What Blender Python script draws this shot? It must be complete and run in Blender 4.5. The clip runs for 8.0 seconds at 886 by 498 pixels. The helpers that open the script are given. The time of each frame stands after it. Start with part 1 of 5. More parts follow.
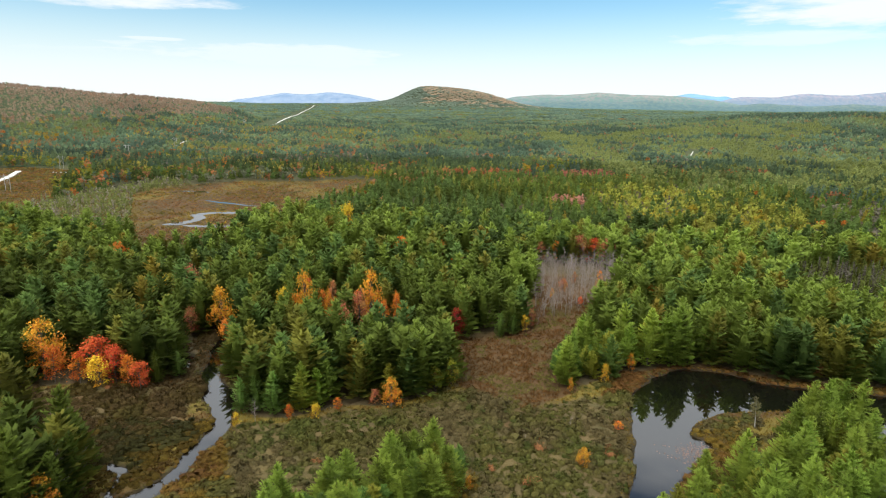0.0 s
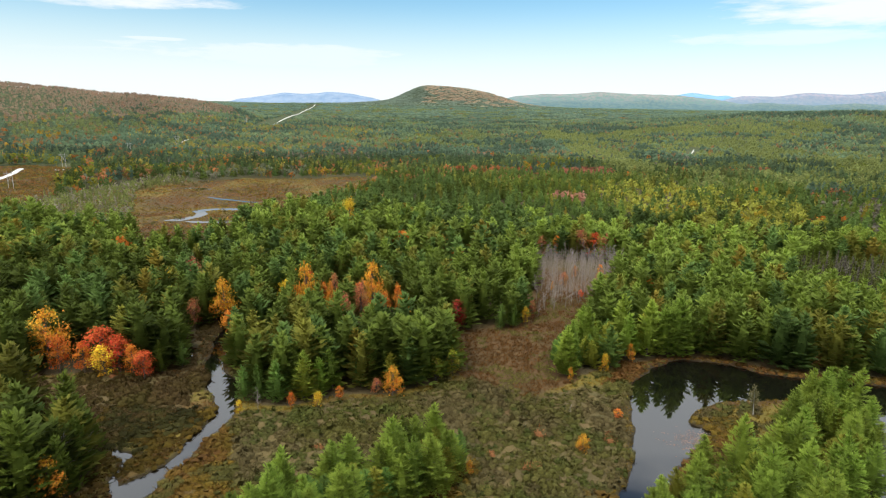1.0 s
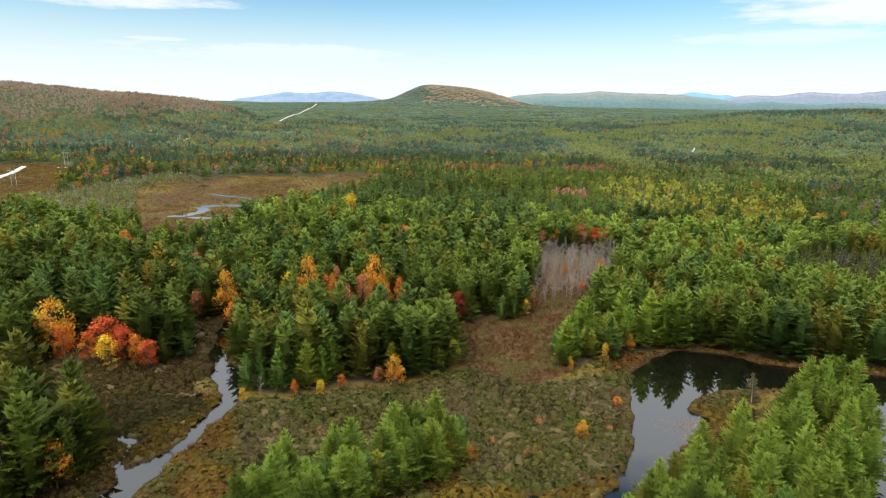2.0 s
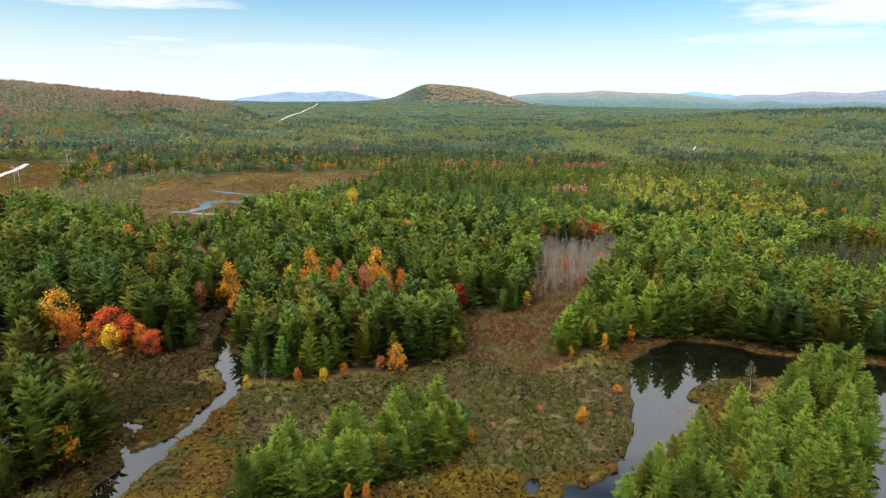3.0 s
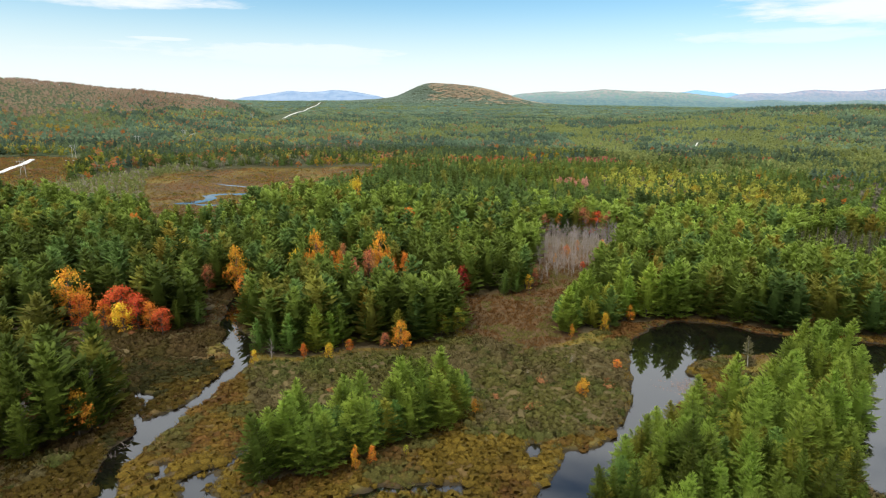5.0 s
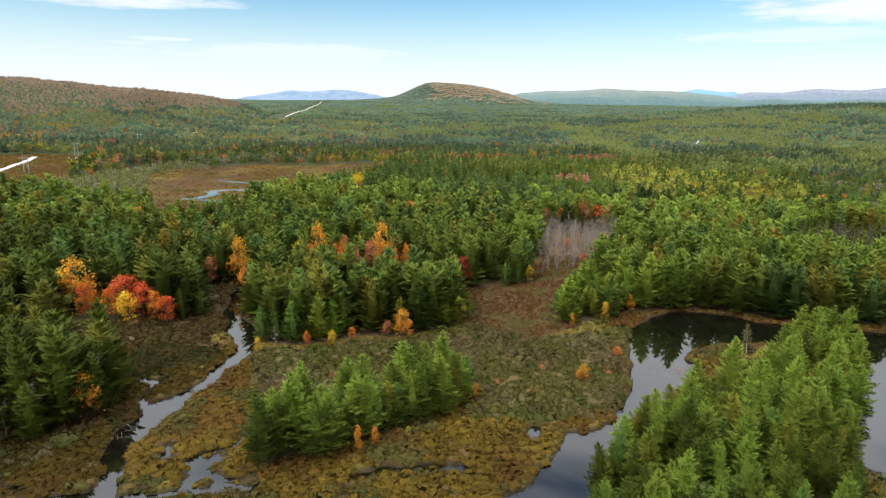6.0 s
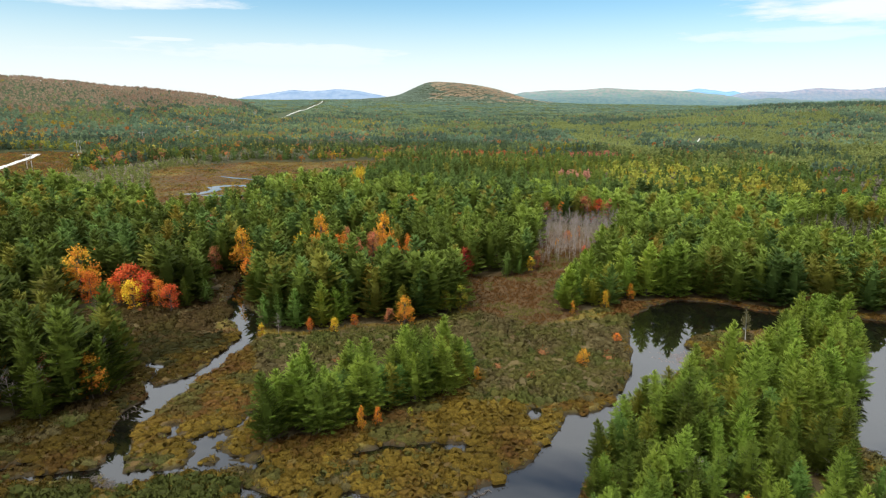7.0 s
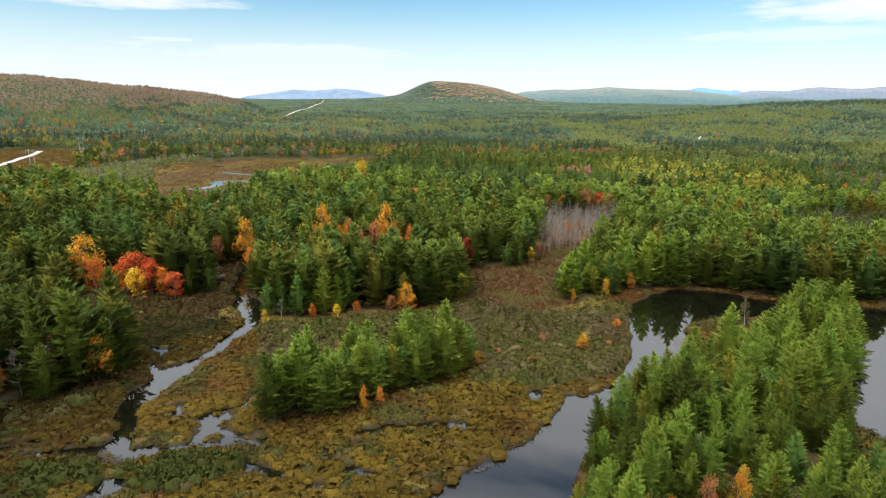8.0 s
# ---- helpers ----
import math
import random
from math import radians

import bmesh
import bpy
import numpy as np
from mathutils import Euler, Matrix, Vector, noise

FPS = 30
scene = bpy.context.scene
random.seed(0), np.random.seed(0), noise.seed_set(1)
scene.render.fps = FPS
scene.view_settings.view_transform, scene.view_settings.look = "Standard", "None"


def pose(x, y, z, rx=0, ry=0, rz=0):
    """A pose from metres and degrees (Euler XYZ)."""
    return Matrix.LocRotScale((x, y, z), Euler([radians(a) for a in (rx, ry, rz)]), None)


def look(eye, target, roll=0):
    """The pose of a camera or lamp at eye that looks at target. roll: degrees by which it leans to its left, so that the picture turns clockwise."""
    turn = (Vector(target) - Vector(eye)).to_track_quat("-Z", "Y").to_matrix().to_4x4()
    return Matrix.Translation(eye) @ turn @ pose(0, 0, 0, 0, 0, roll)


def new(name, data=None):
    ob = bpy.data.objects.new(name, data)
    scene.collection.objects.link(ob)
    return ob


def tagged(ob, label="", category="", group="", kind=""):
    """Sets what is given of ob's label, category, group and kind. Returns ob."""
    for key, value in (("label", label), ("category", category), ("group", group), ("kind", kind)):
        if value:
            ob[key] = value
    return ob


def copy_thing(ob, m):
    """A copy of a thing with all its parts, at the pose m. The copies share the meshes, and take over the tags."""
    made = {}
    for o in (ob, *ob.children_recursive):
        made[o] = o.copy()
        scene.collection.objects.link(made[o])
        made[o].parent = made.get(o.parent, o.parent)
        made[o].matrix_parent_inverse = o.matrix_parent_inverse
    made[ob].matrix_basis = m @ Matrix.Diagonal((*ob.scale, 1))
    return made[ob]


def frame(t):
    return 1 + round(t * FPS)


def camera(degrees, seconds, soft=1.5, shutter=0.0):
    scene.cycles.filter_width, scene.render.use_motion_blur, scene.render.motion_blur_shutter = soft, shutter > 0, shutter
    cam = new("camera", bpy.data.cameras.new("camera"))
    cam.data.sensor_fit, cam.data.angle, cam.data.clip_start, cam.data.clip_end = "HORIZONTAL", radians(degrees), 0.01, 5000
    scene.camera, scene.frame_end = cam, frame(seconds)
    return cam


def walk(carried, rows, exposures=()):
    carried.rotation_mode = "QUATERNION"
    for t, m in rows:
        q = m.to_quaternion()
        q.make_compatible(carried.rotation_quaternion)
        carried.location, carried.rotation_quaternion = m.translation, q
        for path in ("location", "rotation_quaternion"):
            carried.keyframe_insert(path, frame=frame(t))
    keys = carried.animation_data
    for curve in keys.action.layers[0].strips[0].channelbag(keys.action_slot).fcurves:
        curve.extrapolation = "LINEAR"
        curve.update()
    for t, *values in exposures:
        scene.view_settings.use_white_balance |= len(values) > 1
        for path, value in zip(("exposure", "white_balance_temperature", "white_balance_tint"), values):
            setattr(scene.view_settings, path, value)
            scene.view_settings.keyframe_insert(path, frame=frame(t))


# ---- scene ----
cam = camera(72.0, 8.0, soft=1.12)
# seconds, x, y, z of the eye; heading, tilt and lean in degrees
PATH = [
    (0.0, -0.646, 0.986, 85.214, 0.530, -13.392, 1.005),
    (1.0, -0.538, -1.180, 82.860, 0.634, -13.418, 0.966),
    (2.0, -0.501, -3.474, 80.499, 0.740, -13.441, 0.927),
    (3.0, -0.513, -5.867, 78.085, 0.848, -13.463, 0.888),
    (4.0, -0.555, -8.332, 75.576, 0.958, -13.482, 0.849),
    (5.0, -0.604, -10.839, 72.926, 1.069, -13.499, 0.810),
    (6.0, -0.640, -13.359, 70.091, 1.182, -13.514, 0.771),
    (7.0, -0.642, -15.865, 67.026, 1.297, -13.527, 0.732),
    (8.0, -0.587, -18.327, 63.688, 1.413, -13.537, 0.694),
]
walk(cam, [(t, pose(x, y, z, 90 + tilt, 0, heading) @ pose(0, 0, 0, 0, 0, lean)) for t, x, y, z, heading, tilt, lean in PATH])

# ---------------------------------------------------------------- light
SUN_ELEVATION, SUN_HEADING = 50.0, 235.0
world = bpy.data.worlds.new("sky")
scene.world = world
world.use_nodes = True
wn, wl = world.node_tree.nodes, world.node_tree.links
wn.clear()
w_out = wn.new("ShaderNodeOutputWorld")
w_bg = wn.new("ShaderNodeBackground")
w_bg.inputs["Strength"].default_value = 0.113
w_sky = wn.new("ShaderNodeTexSky")
w_sky.sky_type = "NISHITA"
w_sky.sun_disc = False
w_sky.sun_elevation = radians(SUN_ELEVATION)
w_sky.sun_rotation = radians(SUN_HEADING)
w_sky.air_density, w_sky.dust_density, w_sky.ozone_density = 1.0, 0.4, 2.0
w_co = wn.new("ShaderNodeTexCoord")
# clouds lie in a flat layer: the direction is divided by its height
w_sep = wn.new("ShaderNodeSeparateXYZ")
wl.new(w_co.outputs["Generated"], w_sep.inputs[0])
w_up = wn.new("ShaderNodeMath"); w_up.operation = "MAXIMUM"; w_up.inputs[1].default_value = 0.0
wl.new(w_sep.outputs["Z"], w_up.inputs[0])
w_add = wn.new("ShaderNodeMath"); w_add.operation = "ADD"; w_add.inputs[1].default_value = 0.09
wl.new(w_up.outputs[0], w_add.inputs[0])
w_div = []
for axis in ("X", "Y"):
    d = wn.new("ShaderNodeMath"); d.operation = "DIVIDE"
    wl.new(w_sep.outputs[axis], d.inputs[0]); wl.new(w_add.outputs[0], d.inputs[1])
    w_div.append(d)
w_comb = wn.new("ShaderNodeCombineXYZ")
wl.new(w_div[0].outputs[0], w_comb.inputs["X"]); wl.new(w_div[1].outputs[0], w_comb.inputs["Y"])
w_map = wn.new("ShaderNodeMapping")
w_map.inputs["Location"].default_value = (1.7, 0.6, 0.0)
w_map.inputs["Scale"].default_value = (0.34, 0.62, 1.0)
wl.new(w_comb.outputs[0], w_map.inputs[0])
w_noise = wn.new("ShaderNodeTexNoise")
w_noise.inputs["Scale"].default_value = 2.0
w_noise.inputs["Detail"].default_value = 9.0
w_noise.inputs["Roughness"].default_value = 0.56
w_noise.inputs["Distortion"].default_value = 0.35
wl.new(w_map.outputs[0], w_noise.inputs["Vector"])
w_ramp = wn.new("ShaderNodeMapRange")
w_ramp.interpolation_type = "SMOOTHSTEP"
w_ramp.inputs["From Min"].default_value, w_ramp.inputs["From Max"].default_value = 0.45, 0.63
# a bank of thin white cloud towards the horizon
w_low = wn.new("ShaderNodeMapRange")
w_low.interpolation_type = "SMOOTHSTEP"
w_low.inputs["From Min"].default_value, w_low.inputs["From Max"].default_value = 0.165, 0.0
wl.new(w_sep.outputs["Z"], w_low.inputs["Value"])


def sky_math(op, a, b):
    n = wn.new("ShaderNodeMath"); n.operation = op
    for k, v in enumerate((a, b)):
        if isinstance(v, (int, float)):
            n.inputs[k].default_value = v
        else:
            wl.new(v, n.inputs[k])
    return n.outputs[0]


w_bear = sky_math("ARCTAN2", w_sep.outputs["X"], w_sep.outputs["Y"])
w_fine = wn.new("ShaderNodeTexNoise")
w_fine.inputs["Scale"].default_value, w_fine.inputs["Detail"].default_value, w_fine.inputs["Roughness"].default_value = 1.0, 8.0, 0.62
w_fmap = wn.new("ShaderNodeMapping"); w_fmap.inputs["Scale"].default_value = (7.0, 7.0, 45.0)
wl.new(w_co.outputs["Generated"], w_fmap.inputs[0]); wl.new(w_fmap.outputs[0], w_fine.inputs["Vector"])
w_max = w_low.outputs[0]
# long streaks of cloud: bearing, height, half length, half depth, weight
for bear, high, wide, deep, weight in ((-0.55, 0.136, 0.26, 0.018, 1.0), (-0.28, 0.066, 0.28, 0.026, 0.8), (-0.57, 0.060, 0.12, 0.014, 0.7), (0.58, 0.132, 0.22, 0.034, 1.0),
                                       (0.47, 0.095, 0.22, 0.016, 0.7), (-0.43, 0.083, 0.06, 0.004, 0.8)):
    u = sky_math("DIVIDE", sky_math("SUBTRACT", w_bear, bear), wide)
    v = sky_math("DIVIDE", sky_math("SUBTRACT", w_sep.outputs["Z"], high), deep)
    d = sky_math("ADD", sky_math("MULTIPLY", u, u), sky_math("MULTIPLY", v, v))
    d = sky_math("ADD", d, sky_math("MULTIPLY", sky_math("SUBTRACT", w_fine.outputs["Fac"], 0.5), 2.6))
    f = wn.new("ShaderNodeMapRange"); f.interpolation_type = "SMOOTHSTEP"
    f.inputs["From Min"].default_value, f.inputs["From Max"].default_value, f.inputs["To Max"].default_value = 1.0, 0.1, weight
    wl.new(d, f.inputs["Value"])
    w_max = sky_math("MAXIMUM", w_max, f.outputs[0])
# broken cloud higher up, thinner with height as far as the overhead cloud
w_high = wn.new("ShaderNodeMapRange")
w_high.inputs["From Min"].default_value, w_high.inputs["From Max"].default_value = 0.154, 0.170
wl.new(w_sep.outputs["Z"], w_high.inputs["Value"])
w_thin = wn.new("ShaderNodeMapRange")
w_thin.inputs["From Min"].default_value, w_thin.inputs["From Max"].default_value = 0.44, 0.56
w_thin.inputs["To Min"].default_value, w_thin.inputs["To Max"].default_value = 0.20, 0.055
wl.new(w_sep.outputs["Z"], w_thin.inputs["Value"])
# overhead cloud, never in view, added for soft light from above
w_over = wn.new("ShaderNodeMapRange")
w_over.inputs["From Min"].default_value, w_over.inputs["From Max"].default_value = 0.62, 0.82
w_over.inputs["To Max"].default_value = 0.36
wl.new(w_sep.outputs["Z"], w_over.inputs["Value"])
wl.new(sky_math("ADD", sky_math("ADD", w_noise.outputs["Fac"], w_thin.outputs[0]), w_over.outputs[0]), w_ramp.inputs["Value"])
w_max = sky_math("MAXIMUM", w_max, sky_math("MULTIPLY", w_ramp.outputs[0], w_high.outputs[0]))
w_fac = sky_math("MULTIPLY", w_max, 0.92)
w_mix = wn.new("ShaderNodeMix"); w_mix.data_type = "RGBA"
# cloud colour is raised overhead, out of view, to strengthen the fill light
w_bright = wn.new("ShaderNodeMix"); w_bright.data_type = "RGBA"
w_bright.inputs["A"].default_value, w_bright.inputs["B"].default_value = (6.6, 6.85, 7.0, 1.0), (22.6, 24.0, 25.0, 1.0)
w_near = wn.new("ShaderNodeMapRange")
w_near.inputs["From Min"].default_value, w_near.inputs["From Max"].default_value = 0.60, 0.85
wl.new(w_sep.outputs["Z"], w_near.inputs["Value"])
w_mid = wn.new("ShaderNodeMapRange")
w_mid.inputs["From Min"].default_value, w_mid.inputs["From Max"].default_value, w_mid.inputs["To Max"].default_value = 0.26, 0.38, 0.14
wl.new(w_sep.outputs["Z"], w_mid.inputs["Value"])
wl.new(sky_math("MAXIMUM", w_near.outputs[0], w_mid.outputs[0]), w_bright.inputs["Factor"])
wl.new(w_bright.outputs["Result"], w_mix.inputs["B"])
wl.new(w_fac, w_mix.inputs["Factor"])
w_tint = wn.new("ShaderNodeMix"); w_tint.data_type, w_tint.blend_type = "RGBA", "MULTIPLY"
w_tint.inputs["Factor"].default_value = 1.0
w_tint.inputs["B"].default_value = (0.70, 0.95, 1.0, 1.0)
wl.new(w_sky.outputs["Color"], w_tint.inputs["A"])
wl.new(w_tint.outputs["Result"], w_mix.inputs["A"])
wl.new(w_mix.outputs["Result"], w_bg.inputs["Color"])
wl.new(w_bg.outputs[0], w_out.inputs["Surface"])

sun = new("sun", bpy.data.lights.new("sun", "SUN"))
sun.data.energy, sun.data.angle, sun.data.color = 1.55, radians(26.0), (1.0, 0.94, 0.82)
sun_way = Vector((math.sin(radians(SUN_HEADING)) * math.cos(radians(SUN_ELEVATION)),
                  math.cos(radians(SUN_HEADING)) * math.cos(radians(SUN_ELEVATION)), math.sin(radians(SUN_ELEVATION))))
sun.matrix_world = look(sun_way * 300.0, (0, 0, 0))
scene.view_settings.exposure = 0.45

# ---------------------------------------------------------------- materials


def material(name):
    m = bpy.data.materials.new(name)
    m.use_nodes = True
    n, l = m.node_tree.nodes, m.node_tree.links
    return m, n, l, n["Principled BSDF"]


def noise_node(n, l, scale, detail=4.0, rough=0.55, vector=None):
    t = n.new("ShaderNodeTexNoise")
    t.inputs["Scale"].default_value, t.inputs["Detail"].default_value, t.inputs["Roughness"].default_value = scale, detail, rough
    if vector is not None:
        l.new(vector, t.inputs["Vector"])
    return t


def mix_node(n, l, fac, a, b, blend="MIX"):
    x = n.new("ShaderNodeMix")
    x.data_type, x.blend_type = "RGBA", blend
    for value, socket in ((fac, x.inputs["Factor"]), (a, x.inputs["A"]), (b, x.inputs["B"])):
        if isinstance(value, bpy.types.NodeSocket):
            l.new(value, socket)
        elif isinstance(value, (int, float)):
            socket.default_value = value
        else:
            socket.default_value = (*value, 1.0)
    return x.outputs["Result"]


def range_node(n, l, value, a, b, lo=0.0, hi=1.0):
    r = n.new("ShaderNodeMapRange")
    r.inputs["From Min"].default_value, r.inputs["From Max"].default_value = a, b
    r.inputs["To Min"].default_value, r.inputs["To Max"].default_value = lo, hi
    l.new(value, r.inputs["Value"])
    return r.outputs["Result"]


def bump_node(n, l, bsdf, height, strength, distance):
    b = n.new("ShaderNodeBump")
    b.inputs["Strength"].default_value, b.inputs["Distance"].default_value = strength, distance
    l.new(height, b.inputs["Height"])
    l.new(b.outputs[0], bsdf.inputs["Normal"])


def leaf_material(name, glow=0.35, hue=0.022, light=0.3, centre=0.496, relief=False):
    """Leaves and needles: their colour is a colour attribute, varied from tree to tree."""
    m, n, l, bsdf = material(name)
    col = n.new("ShaderNodeAttribute"); col.attribute_name = "leaf"
    info = n.new("ShaderNodeObjectInfo")
    hsv = n.new("ShaderNodeHueSaturation")
    l.new(range_node(n, l, info.outputs["Random"], 0, 1, centre - hue, centre + hue), hsv.inputs["Hue"])
    wob = n.new("ShaderNodeMath"); wob.operation = "MULTIPLY"; wob.inputs[1].default_value = 7.31
    l.new(info.outputs["Random"], wob.inputs[0])
    fr = n.new("ShaderNodeMath"); fr.operation = "FRACT"; l.new(wob.outputs[0], fr.inputs[0])
    l.new(range_node(n, l, fr.outputs[0], 0, 1, 1.02 - light, 1.02 + light), hsv.inputs["Value"])
    l.new(col.outputs["Color"], hsv.inputs["Color"])
    geo = n.new("ShaderNodeNewGeometry")
    grain = noise_node(n, l, 1.7, 3.0, 0.6, geo.outputs["Position"])
    shade = range_node(n, l, grain.outputs["Fac"], 0.25, 0.75, 0.8, 1.2)
    hsv2 = n.new("ShaderNodeHueSaturation")
    l.new(shade, hsv2.inputs["Value"]); l.new(hsv.outputs[0], hsv2.inputs["Color"])
    if relief:
        twigs = noise_node(n, l, 2.4, 5.0, 0.7, geo.outputs["Position"])
        hsv3 = n.new("ShaderNodeHueSaturation")
        l.new(range_node(n, l, twigs.outputs["Fac"], 0.3, 0.7, 0.55, 1.38), hsv3.inputs["Value"]); l.new(hsv2.outputs[0], hsv3.inputs["Color"])
        hsv2 = hsv3
        bump_node(n, l, bsdf, twigs.outputs["Fac"], 0.8, 0.25)
    l.new(hsv2.outputs[0], bsdf.inputs["Base Color"])
    bsdf.inputs["Roughness"].default_value = 0.75
    bsdf.inputs["Specular IOR Level"].default_value = 0.08
    tr = n.new("ShaderNodeBsdfTranslucent")
    l.new(hsv2.outputs[0], tr.inputs["Color"])
    mx = n.new("ShaderNodeMixShader"); mx.inputs[0].default_value = glow
    l.new(bsdf.outputs[0], mx.inputs[1]); l.new(tr.outputs[0], mx.inputs[2])
    l.new(mx.outputs[0], n["Material Output"].inputs["Surface"])
    return m


def bark_material(name, a, b):
    m, n, l, bsdf = material(name)
    co = n.new("ShaderNodeTexCoord")
    mp = n.new("ShaderNodeMapping"); mp.inputs["Scale"].default_value = (3.0, 3.0, 0.7)
    l.new(co.outputs["Object"], mp.inputs[0])
    t = noise_node(n, l, 3.0, 6.0, 0.6, mp.outputs[0])
    l.new(mix_node(n, l, range_node(n, l, t.outputs["Fac"], 0.35, 0.65), a, b), bsdf.inputs["Base Color"])
    bsdf.inputs["Roughness"].default_value = 0.9
    bump_node(n, l, bsdf, t.outputs["Fac"], 0.6, 0.05)
    return m


NEEDLES = leaf_material("pine_needles", 0.49, 0.011, 0.26, 0.486)
WOODS = leaf_material("forest_foliage", 0.46, 0.0, 0.0, 0.491)
LEAVES = leaf_material("autumn_leaves", 0.40, 0.006, 0.18)
BRUSH = leaf_material("marsh_brush", 0.25, 0.0, 0.0, relief=True)
BARK = bark_material("pine_bark", (0.055, 0.042, 0.032), (0.14, 0.115, 0.095))
GREY_WOOD = bark_material("bare_grey_wood", (0.17, 0.135, 0.112), (0.33, 0.28, 0.245))
BIRCH = bark_material("pale_bark", (0.30, 0.28, 0.26), (0.62, 0.60, 0.57))


def ground_material():
    """Sedge, moss and peat by the marsh; needle litter in the woods; the zones come from the plan."""
    m, n, l, bsdf = material("marsh_and_forest_ground")
    zone = n.new("ShaderNodeAttribute"); zone.attribute_name = "zone"
    sep = n.new("ShaderNodeSeparateColor"); l.new(zone.outputs["Color"], sep.inputs[0])
    geo = n.new("ShaderNodeNewGeometry")
    fine = noise_node(n, l, 2.2, 6.0, 0.65, geo.outputs["Position"])
    mid = noise_node(n, l, 0.23, 5.0, 0.6, geo.outputs["Position"])
    wide = noise_node(n, l, 0.035, 4.0, 0.55, geo.outputs["Position"])
    floor_ = mix_node(n, l, range_node(n, l, mid.outputs["Fac"], 0.35, 0.65), (0.060, 0.050, 0.024), (0.100, 0.070, 0.034))
    gold = mix_node(n, l, range_node(n, l, mid.outputs["Fac"], 0.38, 0.62), (0.130, 0.094, 0.020), (0.185, 0.130, 0.024))
    gold = mix_node(n, l, range_node(n, l, fine.outputs["Fac"], 0.40, 0.66, 0.0, 0.7), gold, (0.105, 0.092, 0.022))
    rust = mix_node(n, l, range_node(n, l, mid.outputs["Fac"], 0.36, 0.64), (0.070, 0.034, 0.014), (0.105, 0.051, 0.020))
    rust = mix_node(n, l, range_node(n, l, fine.outputs["Fac"], 0.42, 0.68, 0.0, 0.7), rust, (0.075, 0.058, 0.022))
    rust = mix_node(n, l, range_node(n, l, wide.outputs["Fac"], 0.48, 0.62, 0.0, 0.65), rust, (0.064, 0.048, 0.018))
    gold = mix_node(n, l, range_node(n, l, wide.outputs["Fac"], 0.46, 0.60, 0.0, 0.7), gold, rust)
    c = mix_node(n, l, sep.outputs["Red"], floor_, gold)
    c = mix_node(n, l, sep.outputs["Green"], c, rust)
    far_a = mix_node(n, l, range_node(n, l, wide.outputs["Fac"], 0.38, 0.62), (0.034, 0.052, 0.022), (0.075, 0.080, 0.032))
    c = mix_node(n, l, sep.outputs["Blue"], c, far_a)
    c = mix_node(n, l, zone.outputs["Alpha"], (0.032, 0.024, 0.013), c)
    l.new(c, bsdf.inputs["Base Color"])
    bsdf.inputs["Roughness"].default_value = 0.92
    bsdf.inputs["Specular IOR Level"].default_value = 0.15
    bump_node(n, l, bsdf, fine.outputs["Fac"], 0.9, 0.35)
    return m


def water_material():
    m, n, l, bsdf = material("still_dark_water")
    geo = n.new("ShaderNodeNewGeometry")
    wide = noise_node(n, l, 0.05, 3.0, 0.5, geo.outputs["Position"])
    ripple = noise_node(n, l, 1.4, 3.0, 0.5, geo.outputs["Position"])
    l.new(mix_node(n, l, range_node(n, l, wide.outputs["Fac"], 0.4, 0.6), (0.002, 0.002, 0.002), (0.005, 0.004, 0.003)), bsdf.inputs["Base Color"])
    l.new(range_node(n, l, wide.outputs["Fac"], 0.35, 0.65, 0.0, 0.03), bsdf.inputs["Roughness"])
    bsdf.inputs["IOR"].default_value = 1.95
    bump_node(n, l, bsdf, ripple.outputs["Fac"], 0.012, 0.05)
    return m


def plain_material(name, a, b, scale=1.0, rough=0.9):
    m, n, l, bsdf = material(name)
    geo = n.new("ShaderNodeNewGeometry")
    t = noise_node(n, l, scale, 6.0, 0.6, geo.outputs["Position"])
    l.new(mix_node(n, l, range_node(n, l, t.outputs["Fac"], 0.35, 0.65), a, b), bsdf.inputs["Base Color"])
    bsdf.inputs["Roughness"].default_value = rough
    bump_node(n, l, bsdf, t.outputs["Fac"], 0.5, 0.3)
    return m


GROUND = ground_material()
WATER = water_material()
GRAVEL = plain_material("pale_gravel", (0.46, 0.44, 0.40), (0.62, 0.60, 0.56), 0.5)
GALVANISED = plain_material("weathered_pole_timber", (0.33, 0.31, 0.29), (0.50, 0.48, 0.45), 2.0)
STONE = plain_material("pale_stone", (0.36, 0.34, 0.31), (0.55, 0.53, 0.50), 1.2)
# the mountain's blue is air haze put into its base colour
HAZE_BLUE = plain_material("haze_blue_mountain", (0.13, 0.20, 0.30), (0.20, 0.26, 0.345), 0.02)



